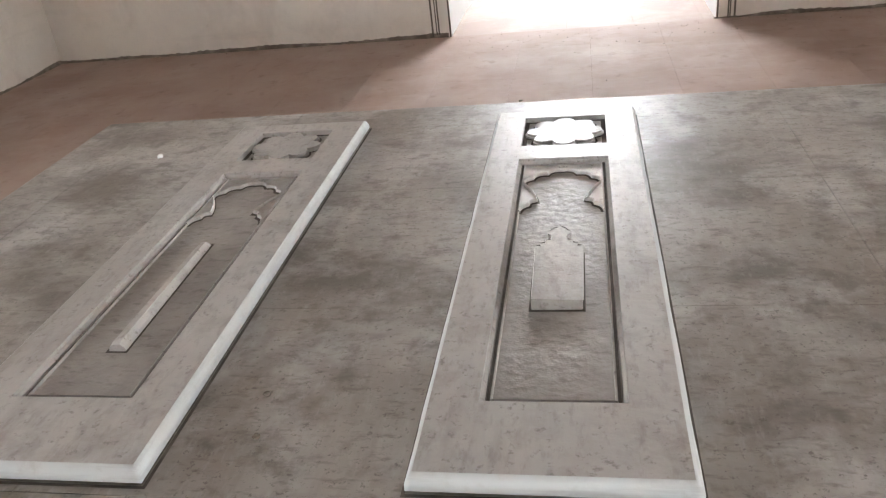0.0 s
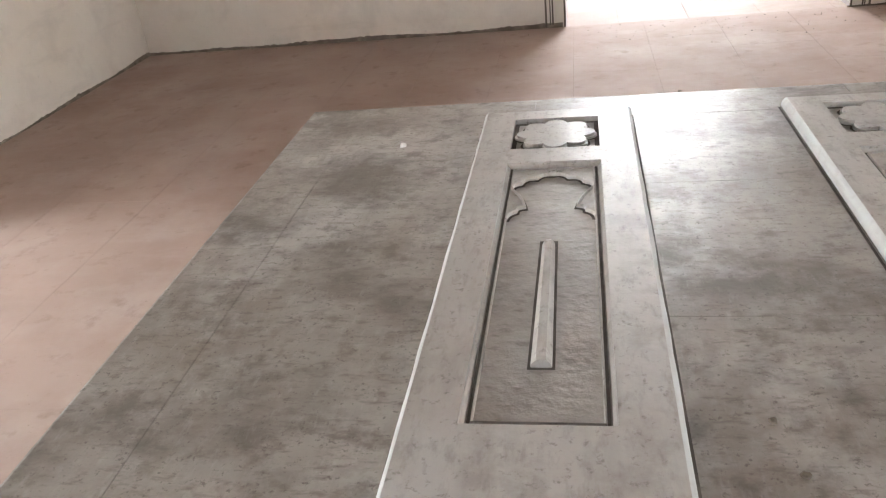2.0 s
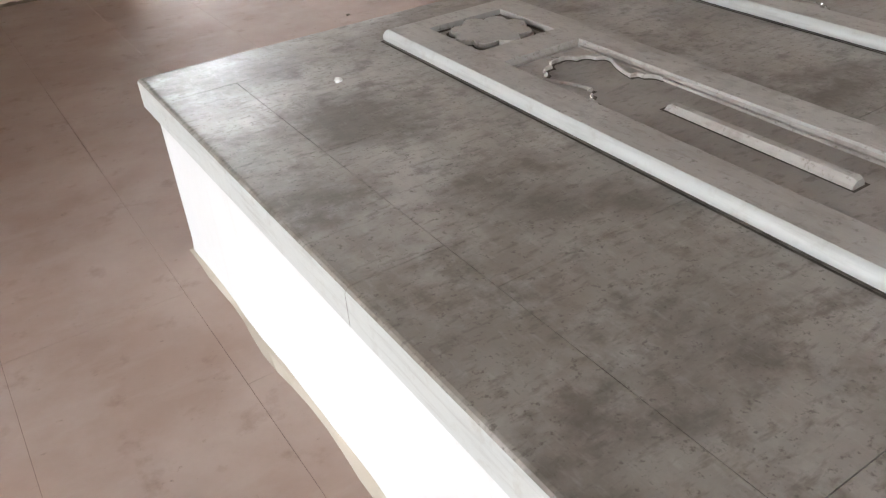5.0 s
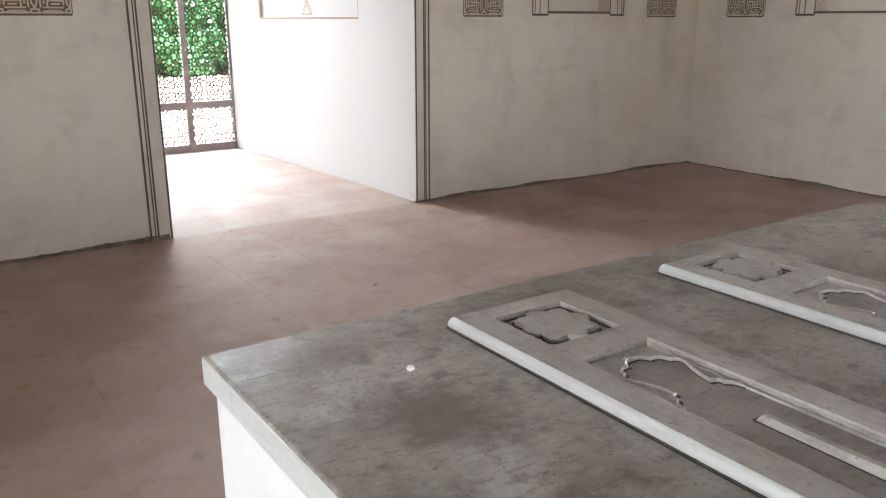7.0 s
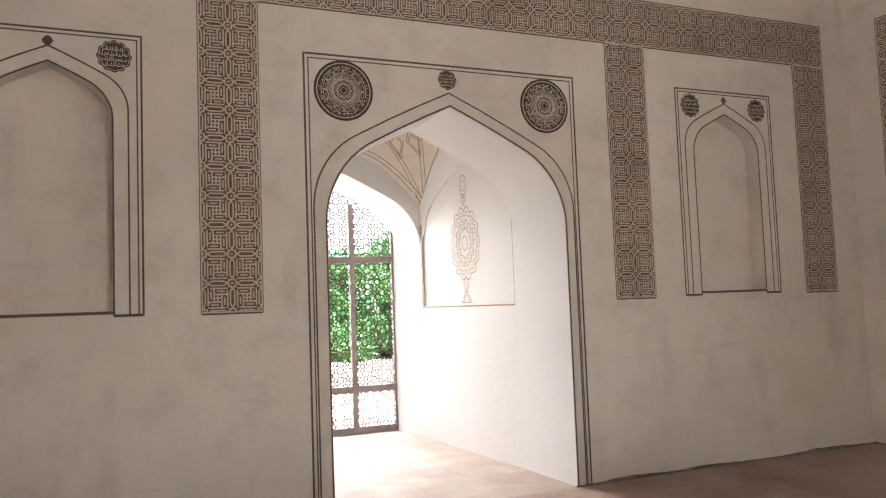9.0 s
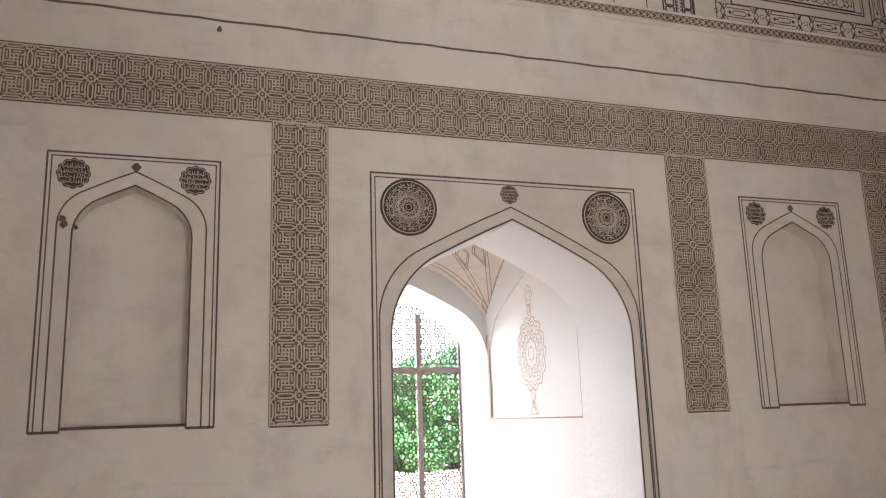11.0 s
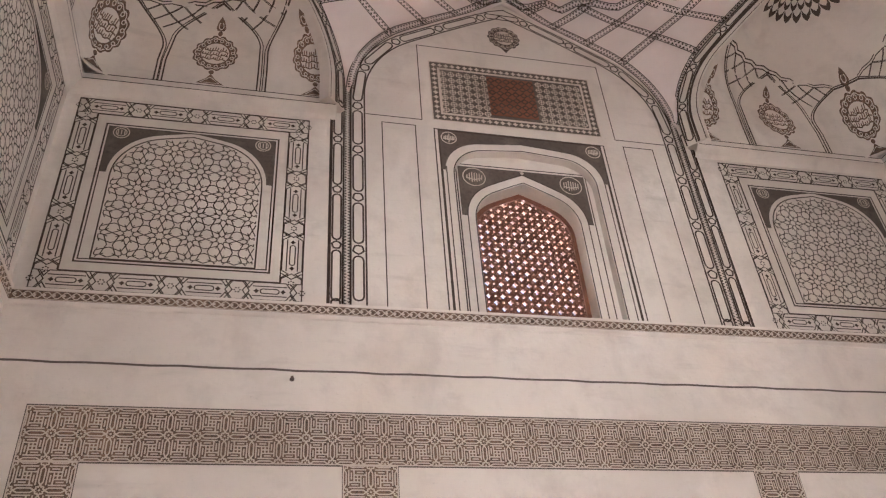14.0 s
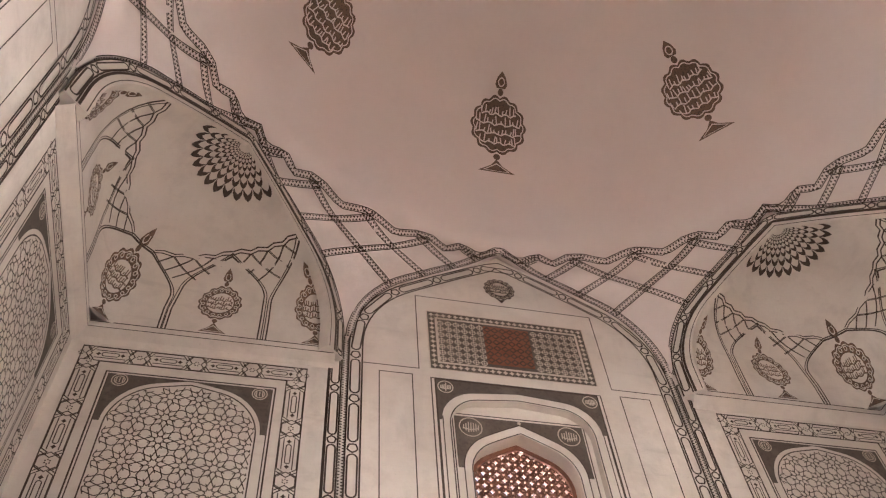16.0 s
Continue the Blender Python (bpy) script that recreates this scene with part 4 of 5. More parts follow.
        for q in (-1, 1):
            for rr in (0.075, 0.05):
                ribbon(lt, ring(c + q * (hw - 0.02), 7.355, rr, 16), 0.010, on_wall, 0.010, True)
            for b in (-0.03, 0.0, 0.03):
                ribbon(lt, [(c + q * (hw - 0.02) + b, 7.325), (c + q * (hw - 0.02) + b, 7.385)], 0.010, on_wall, 0.010)
        for a, b in star_lines(c - hw, c + hw, 5.86, 7.40, 0.27):
            ok = True
            for p in (a, b):
                if abs(p[0] - c) > hw - 0.01 or p[1] < 5.86 or (p[1] > 6.75 and p[1] > arch_height([(x - c, z) for x, z in shape], p[0] - c) - 0.01):
                    ok = False
            if ok:
                ribbon(dk, [a, b], 0.0102, on_wall, 0.005)
    # ribs either side of the bay, up to where they part
    for sg in (-1, 1):
        x = lambda q: sg * q - 0.02
        chain(dk, [(x(2.075), 5.48), (x(2.075), 8.25)], 0.125, on_wall, 0.46, 0.018)
        teeth(dk, [(x(1.975), 5.48), (x(1.975), 8.62)], 0.07, on_wall, 0.036)
        if sg < 0:
            arc = [(p[0] - 0.02, p[1]) for p in arch(1.865, 10.08, 1.27, 60, base=5.48, n=12)]
            chain(dk, arc, 0.15, on_wall, 0.46, 0.018)
        ribbon(dk, [(x(2.15), 5.48), (x(2.15), 8.3)], 0.018, on_wall, 0.005)
        # side panels beside the window
        for a, b, z0, z1 in ((1.23, 1.60, 5.50, 7.88),):
            ribbon(dk, [(x(a), z0), (x(a), z1), (x(b), z1), (x(b), z0)], 0.012, on_wall, 0.005)
        ribbon(dk, [(x(1.15), 7.98), (x(1.78), 7.98)], 0.012, on_wall, 0.005)
    ribbon(dk, [(-1.17, 7.98), (-1.17, 9.24), (1.13, 9.24), (1.13, 7.98)], 0.012, on_wall, 0.005)
    # window surround
    C = -0.04
    for o, w in ((0.0, 0.014), (0.05, 0.026)):
        ribbon(dk, [(C - 1.0 + o, 5.49), (C - 1.0 + o, 7.86 - o * 0.4), (C + 1.0 - o, 7.86 - o * 0.4), (C + 1.0 - o, 5.49)], w, on_wall, 0.005)
    outer_arch = arch(0.90, 7.735, 0.42, 84, cx=C - 0.01)
    spandrel(fill, (C - 0.945, C + 0.945, 7.835), outer_arch, on_wall, 0.007)
    for q in (-1, 1):
        ribbon(dk, [(C + q * 0.90, 5.49), (C + q * 0.90, 7.32)], 0.012, on_wall, 0.006)
    ribbon(dk, arch(0.812, 7.643, 0.37, 84, cx=C - 0.01, base=5.49), 0.013, on_wall, 0.006)
    inset = lambda u, v, d: (u, 0.10 - d, v)
    inner_arch = arch(0.665, 7.37, 0.48, 64, cx=C - 0.02)
    spandrel(fill, (C - 0.75, C + 0.71, 7.43), inner_arch, inset, 0.007)
    ribbon(dk, arch(0.668, 7.373, 0.48, 64, cx=C - 0.02, base=5.52), 0.012, inset, 0.009)
    ribbon(dk, [(C - 0.77, 5.52), (C - 0.77, 7.46), (C + 0.73, 7.46), (C + 0.73, 5.52)], 0.013, inset, 0.006)
    ribbon(dk, arch(0.585, 7.262, 0.425, 64, cx=C - 0.02, base=5.52), 0.012, inset, 0.009)
    rng = random.Random(9)
    for q in (-1, 1):
        for (cx, cz, r, fm) in ((C + q * 0.845, 7.735, 0.085, on_wall), (C - 0.02 + q * 0.555, 7.285, 0.125, inset)):
            ribbon(lt, ring(cx, cz, r, 20), 0.012, fm, 0.011, True)
            for b in range(-3, 4):
                hgt = r * (0.85 - 0.16 * abs(b)) * rng.uniform(0.6, 1)
                ribbon(lt, [(cx + b * r * 0.22, cz - hgt), (cx + b * r * 0.22 + 0.006, cz + hgt * 0.9)], 0.012, fm, 0.011)
            ribbon(lt, [(cx - r * .7, cz - r * 0.15), (cx, cz - r * 0.3), (cx + r * .7, cz - r * 0.1)], 0.014, fm, 0.011)
    patch(lt, ring(C - 0.02, 7.40, 0.022, 10, 5, 0.4), inset, 0.011)
    # upper lattice panel
    quad(fill, C - 1.0, C + 1.0, 8.0, 8.97, on_wall, 0.005)
    ribbon(lt, [(C - 1.0, 8.0), (C + 1.0, 8.0), (C + 1.0, 8.97), (C - 1.0, 8.97)], 0.014, on_wall, 0.009, True)
    ribbon(lt, [(C - 0.89, 8.11), (C + 0.89, 8.11), (C + 0.89, 8.86), (C - 0.89, 8.86)], 0.03, on_wall, 0.009, True)
    for i in range(26):
        for z in (8.055, 8.915):
            patch(lt, ring(C - 0.945 + i * 0.0756, z, 0.027, 8, 4, 0.6), on_wall, 0.009)
    for j in range(1, 11):
        for q in (-1, 1):
            patch(lt, ring(C + q * 0.945, 8.055 + j * 0.0782, 0.027, 8, 4, 0.6), on_wall, 0.009)
    cell = 0.098
    for i in range(18):
        for j in range(7):
            cx, cz = C - 0.84 + i * cell, 8.175 + j * cell * 1.02
            if -0.31 < cx - C + 0.01 < 0.31 and j < 7 and 8.15 < cz < 8.84:
                continue
            ribbon(lt, ring(cx, cz, 0.036, 8), 0.011, on_wall, 0.009, True)
            for t in (0, math.pi / 2):
                ribbon(lt, [(cx - 0.052 * math.cos(t), cz - 0.052 * math.sin(t)), (cx + 0.052 * math.cos(t), cz + 0.052 * math.sin(t))], 0.009, on_wall, 0.009)
    roundel(dk, lt, C, 9.58, 0.20, on_wall, 14, True)
    patch(dk, [(C - 0.05, 9.37), (C + 0.05, 9.37), (C, 9.30)], on_wall, 0.005)
    keep("upper_line", dk, paint_dark, "dark painted star panels, borders and ribs")
    keep("upper_fill", fill, paint_line, "dark brown painted spandrels")
    keep("upper_pale_line", lt, stucco_line)
    for k in k_list:
        for src in made:
            ob = src.copy()
            scene.collection.objects.link(ob)
            ob.parent = WALLS[k]


wall_paint((1, 3))

# red lattice screens of the upper windows
bm = bmesh.new()
cell = 0.074
C = -0.06
shape = arch(0.59, 7.27, 0.43, base=5.50, cx=C)
for i in range(16):
    for j in range(25):
        cx, cz = C - 0.555 + i * cell, 5.53 + j * cell
        if cz > arch_height([(x - C, z) for x, z in shape], cx - C) + 0.03:
            continue
        h, cut = cell / 2, cell * 0.24
        o = [(h, -h + cut), (h, h - cut), (h - cut, h), (-h + cut, h), (-h, h - cut), (-h, -h + cut), (-h + cut, -h), (h - cut, -h)]
        st = []
        for q in range(8):
            if (i + j) % 2 == 0:
                r = 0.0345 if q % 2 == 0 else 0.0165
            else:
                r = 0.012 if q % 2 == 0 else 0.017
            st.append((r * math.cos(math.pi / 4 * q), r * math.sin(math.pi / 4 * q)))
        for y in (0.30, 0.345):
            vo = [bm.verts.new((cx + u, y, cz + v)) for u, v in o]
            vi = [bm.verts.new((cx + u, y, cz + v)) for u, v in st]
            for q in range(8):
                bm.faces.new((vo[q], vo[(q + 1) % 8], vi[(q + 1) % 8], vi[q]))
        fa = [bm.verts.new((cx + u, 0.30, cz + v)) for u, v in st]
        fb = [bm.verts.new((cx + u, 0.345, cz + v)) for u, v in st]
        for q in range(8):
            bm.faces.new((fa[q], fa[(q + 1) % 8], fb[(q + 1) % 8], fb[q]))
screen0 = part("screen", bm, terracotta, None)
bm = bmesh.new()
rim = arch(0.58, 7.255, 0.425, base=5.51, cx=C)
rin = arch(0.535, 7.19, 0.40, base=5.54, cx=C)
plate(bm, rim, [rin], lambda u, v, d: (u, d, v), 0.27, 0.36)
rim0b = part("window_frame", bm, terracotta, None)
C = -0.04
bm = bmesh.new()
plate(bm, [(C - 0.31, 8.17), (C + 0.26, 8.17), (C + 0.26, 8.80), (C - 0.31, 8.80)], [], on_wall, 0.010, 0.022)
vent = part("vent_panel", bm, terracotta, None, "red painted lattice vent")
b2 = bmesh.new()
for i in range(6):
    for j in range(6):
        ribbon(b2, ring(C - 0.265 + i * 0.096, 8.225 + j * 0.103, 0.035, 8, 4, 0.3), 0.016, on_wall, 0.025, True)
ventl = flat_object("vent_lattice", b2, paint_dark, None)
for k in range(4):
    e = tagged(new("window_%d" % (k + 1)), "arched upper window with red painted lattice screen", "window", kind="structure")
    e.matrix_world = turned(k)
    for src in (screen0, rim0b) + ((vent, ventl) if k != 2 else ()):
        ob = src if k == 0 else src.copy()
        if k:
            scene.collection.objects.link(ob)
        ob.parent = e

# crumbling dark line where the walls meet the floor
rng = random.Random(21)
for k in (0, 1, 3):
    bm = bmesh.new()
    for a, b in ((-4.8, -1.09), (1.09, 4.8)):
        n = 160
        prev = None
        for i in range(n + 1):
            u = a + (b - a) * i / n
            h = 0.010 + 0.034 * max(0.0, noise.noise(Vector((u * 1.3, k * 7.0, 0.3))) + 0.30) + 0.020 * abs(noise.noise(Vector((u * 14, k, 2.0))))
            w = 0.005 + 0.010 * abs(noise.noise(Vector((u * 9, k, 5.0))))
            cur = [bm.verts.new((u, -0.001, h)), bm.verts.new((u, -w * 0.5, h * 0.6)), bm.verts.new((u, -w, 0.0))]
            if prev:
                for q in (0, 1):
                    bm.faces.new((prev[q], prev[q + 1], cur[q + 1], cur[q]))
            prev = cur
    part("baseboard", bm, grime, WALLS[k], "crumbling grey-brown plaster foot")


# ---- gate at the end of the north passage ----
def gate():
    e = tagged(new("jali_gate"), "brown iron gate with fine lattice infill, bars greyed by painted glare", "gate")
    e.location = (0, 4.0, 0)
    for x in (-0.93, -0.35, 0.35, 0.93):
        bm = bmesh.new()
        box(bm, x - 0.035, x + 0.035, -0.03, 0.03, 0.02, 3.2 - abs(x) * 0.6, 0.005)
        part("upright", bm, glare_iron, e)
    for z in (0.045, 0.57, 2.25):
        bm = bmesh.new()
        box(bm, -0.93, 0.93, -0.028, 0.028, z - 0.045, z + 0.045, 0.005)
        part("crossbar", bm, glare_iron, e)
    bm = bmesh.new()
    out = arch(0.955, 3.235, 0.71, base=0.0)
    f = lambda u, v, d: (u, -d, v)
    segs = star_lines(-0.94, 0.94, 0.06, 3.2, 0.20)
    for a, b in segs:
        if all(abs(p[0]) < 0.95 and 0.05 < p[1] < arch_height(out, p[0]) for p in (a, b)):
            ribbon(bm, [a, b], 0.013, f, 0.004)
            ribbon(bm, [a, b], 0.013, f, -0.004)
    flat_object("lattice", bm, iron, e, "thin dark lattice of interlaced stars")
    return e


gate()


# ---- garden ----
def tree(x, y, height, spread, seed, low=False):
    rng = random.Random(seed)
    e = tagged(new("bush" if low else "tree"), "dense bright green leafy bush" if low else "broad bright green garden tree", "bush" if low else "tree", "garden planting")
    e.location = (x, y, -0.16)
    bm = bmesh.new()
    th = height * (0.25 if low else 0.45)
    seg = 8
    rings = []
    for j in range(5):
        t = j / 4
        r = 0.16 * (1 - 0.6 * t) * height / 4
        cx, cy = 0.15 * math.sin(t * 2 + seed), 0.12 * math.cos(t * 3 + seed)
        rings.append([bm.verts.new((cx + r * math.cos(2 * math.pi * i / seg), cy + r * math.sin(2 * math.pi * i / seg), th * 1.4 * t)) for i in range(seg)])
    for a, b in zip(rings, rings[1:]):
        for i in range(seg):
            bm.faces.new((a[i], a[(i + 1) % seg], b[(i + 1) % seg], b[i]))
    clumps = []
    for i in range(16 if low else 22):
        t, p = rng.uniform(0, 2 * math.pi), rng.random() ** 0.6
        clumps.append((spread * p * math.cos(t), spread * p * math.sin(t) * 0.8, th * (0.5 if low else 1.0) + (height - th) * rng.uniform(0.02, 0.92) * (1 - 0.35 * p), rng.uniform(0.35, 0.75) * spread * 0.55))
    for cx, cy, cz, r in clumps[:8]:
        a, b = Vector((0, 0, th)), Vector((cx, cy, cz))
        side = Vector((0.035, 0.02, 0)) * height / 4
        up = Vector((-0.02, 0.035, 0)) * height / 4
        va = [bm.verts.new(a + side), bm.verts.new(a - side + up), bm.verts.new(a - up)]
        vb = [bm.verts.new(b + side * .3), bm.verts.new(b - side * .3 + up * .3), bm.verts.new(b - up * .3)]
        for i in range(3):
            bm.faces.new((va[i], va[(i + 1) % 3], vb[(i + 1) % 3], vb[i]))
    part("trunk", bm, bark, e)
    verts, faces = [], []
    for cx, cy, cz, r in clumps:
        for i in range(700 if low else 330):
            d = Vector((rng.gauss(0, 1), rng.gauss(0, 1), rng.gauss(0, 0.8))).normalized() * r * rng.uniform(0.45, 1.0)
            c = Vector((cx, cy, cz)) + d
            u = Vector((rng.gauss(0, 1), rng.gauss(0, 1), rng.gauss(0, 1))).normalized()
            w = u.cross(Vector((rng.gauss(0, 1), rng.gauss(0, 1), rng.gauss(0, 1)))).normalized()
            s = rng.uniform(0.09, 0.17) if low else rng.uniform(0.07, 0.13)
            n = len(verts)
            verts += [c - u * s, c + w * s * 0.4, c + u * s, c - w * s * 0.4]
            faces.append((n, n + 1, n + 2, n + 3))
    me = bpy.data.meshes.new("crown")
    me.from_pydata(verts, [], faces)
    me.materials.append(leaf)
    ob = new("crown", me)
    ob.parent = e


for i, (x, y, h, s) in enumerate(((6.2, 25, 4.4, 2.0), (9.2, 27, 5.2, 2.3), (3.0, 26, 4.6, 2.1), (12.5, 25, 4.0, 2.0), (0.0, 29, 5.2, 2.4), (16, 29, 5.0, 2.4))):
    tree(x, y, h, s, i + 1)
for i, (x, y, h, s) in enumerate(((4.4, 21, 1.9, 1.5), (7.2, 20.5, 2.1, 1.6), (10.2, 22, 1.9, 1.6), (1.6, 22, 2.0, 1.5), (13.2, 22.5, 2.2, 1.6), (5.8, 23.5, 3.2, 1.8), (8.7, 23.5, 3.4, 1.8), (3.0, 23.5, 3.2, 1.8), (11.6, 24, 3.3, 1.8), (4.2, 24.6, 3.0, 1.9), (7.3, 24.6, 3.0, 1.9), (5.8, 21.6, 1.8, 1.5), (8.8, 21.8, 1.9, 1.5), (3.0, 21.6, 1.8, 1.5))):
    tree(x, y, h, s, i + 31, True)


# ---- tomb platform ----
PX0, PX1, PY0, PY1, PZ = -2.016, 1.66, -6.20, -3.711, 0.626


def tomb_platform():
    e = tagged(new("tomb_platform"), "low whitewashed tomb platform topped with grey weathered marble", "tomb platform")
    e.location = ((PX0 + PX1) / 2, (PY0 + PY1) / 2, 0)
    e_inv = Matrix.Translation(-e.location)

    def put(name, bm, mat, label="", smooth=False):
        bm.transform(e_inv)
        return part(name, bm, mat, e, label, smooth)
    bm = bmesh.new()
    o = 0.028
    n = 26
    base = [(PX0 + o, PY0 + o), (PX1 - o, PY0 + o), (PX1 - o, PY1 - o), (PX0 + o, PY1 - o)]
    rng = random.Random(4)
    loop = []
    for (xa, ya), (xb, yb) in zip(base, base[1:] + base[:1]):
        loop += [(xa + (xb - xa) * i / n, ya + (yb - ya) * i / n) for i in range(n)]
    cx, cy = (PX0 + PX1) / 2, (PY0 + PY1) / 2
    rows = []
    for z, g in ((0.0, 0.004), (0.015, 0.002), (0.05, 0.0), (0.5, 0.0), (0.54, 0.0)):
        rows.append([bm.verts.new((x + math.copysign(1, x - cx) * g * rng.uniform(0.3, 1.4) * (abs(x - cx) > 1.7), y + math.copysign(1, y - cy) * g * rng.uniform(0.3, 1.4) * (abs(y - cy) > 1.1), z)) for x, y in loop])
    for a, b in zip(rows, rows[1:]):
        for i in range(len(loop)):
            j = (i + 1) % len(loop)
            bm.faces.new((a[i], a[j], b[j], b[i]))
    put("plinth", bm, whitewash, "whitewashed masonry plinth")
    bm = bmesh.new()
    ins = []
    for i, (x, y) in enumerate(loop):
        w = 0.010 + 0.030 * max(0.0, noise.noise(Vector((x * 2.6, y * 2.6, 1.0))) + 0.3)
        h = 0.006 + 0.022 * max(0.0, noise.noise(Vector((x * 3.3, y * 3.3, 4.0))) + 0.3)
        ox, oy = (math.copysign(1, x - cx) if abs(x - cx) > 1.75 else 0), (math.copysign(1, y - cy) if abs(y - cy) > 1.15 else 0)
        ins.append([bm.verts.new((x - ox * 0.004, y - oy * 0.004, h)), bm.verts.new((x + ox * w * 0.4, y + oy * w * 0.4, h * 0.6)), bm.verts.new((x + ox * w, y + oy * w, 0.001))])
    for a, b in zip(ins, ins[1:] + ins[:1]):
        for q in (0, 1):
            bm.faces.new((a[q], a[q + 1], b[q + 1], b[q]))
    put("mortar_fillet", bm, sand, "rough mortar fillet at the foot")
    # bedding under the marble, seen only in the joints
    bm = bmesh.new()
    box(bm, PX0 + 0.03, PX1 - 0.03, PY0 + 0.03, PY1 - 0.03, 0.52, PZ - 0.011)
    put("bedding", bm, paint_brown)
    gap = 0.0008

    def piece(x0, x1, y0, y1, edge):
        bm = bmesh.new()
        box(bm, x0 + gap, x1 - gap, y0 + gap, y1 - gap, PZ - 0.092, PZ)
        es = [q for q in bm.edges if all(v.co.z > PZ - 0.02 for v in q.verts)]
        out = [q for q in es if edge and any(abs((q.verts[0].co + q.verts[1].co)[i] / 2 - lim) < 0.004 for i, lim in ((0, PX0), (0, PX1), (1, PY0), (1, PY1)))]
        if out:
            bmesh.ops.bevel(bm, geom=out, offset=0.014, segments=3, affect="EDGES", profile=0.5)
        ob = put("marble_slab", bm, marble)
        ob.data.materials.append(marble_white)
        for p in ob.data.polygons:
            if abs(p.normal.z) < 0.5 and p.center.z < PZ - 0.006 and (abs(p.center.x) > (PX1 - PX0) / 2 - 0.01 or abs(p.center.y) > (PY1 - PY0) / 2 - 0.01):
                p.material_index = 1
        return ob
    B = 0.225
    ys = [PY1 - 0.245, -5.045, PY0]
    piece(PX0, PX0 + 0.9, PY1 - 0.245, PY1, True)
    for a, b in ((PX0 + 0.9, -0.02), (-0.02, 0.95), (0.95, PX1)):
        piece(a, b, PY1 - 0.245, PY1, True)
    for a, b in zip(ys, ys[1:]):
        piece(PX0, PX0 + B, b, a, True)
        piece(PX1 - B, PX1, b, a, True)
    inner = [PY1 - 0.245, -4.525, -5.217, PY0 + 0.36]
    xs = [PX0 + B, -1.03, -0.02, 0.72, PX1 - B]
    for i, (a, b) in enumerate(zip(inner, inner[1:])):
        for xa, xb in zip(xs, xs[1:]):
            piece(xa, xb, b, a, False)
    for xa, xb in zip(xs, xs[1:]):
        piece(xa, xb, PY0, PY0 + 0.36, True)
    return e


tomb_platform()


def smooth_line(bm, pts, w, h, z, closed=False):
    """A raised rounded moulding along (x, y) points."""
    n = len(pts)
    rails = []
    for i in range(n):
        a = pts[(i - 1) % n] if closed or i else pts[i]
        b = pts[(i + 1) % n] if closed or i < n - 1 else pts[i]
        tx, ty = b[0] - a[0], b[1] - a[1]
        k = math.hypot(tx, ty) or 1
        nx, ny = -ty / k, tx / k
        rails.append([bm.verts.new((pts[i][0] + nx * w * q, pts[i][1] + ny * w * q, z + hh)) for q, hh in ((-0.5, 0), (-0.35, h * 0.8), (0, h), (0.35, h * 0.8), (0.5, 0))])
    for i in range(n if closed else n - 1):
        a, b = rails[i], rails[(i + 1) % n]
        for q in range(4):
            bm.faces.new((a[q], a[q + 1], b[q + 1], b[q]))
    if not closed:
        for r in (rails[0], rails[-1]):
            bm.faces.new(r)


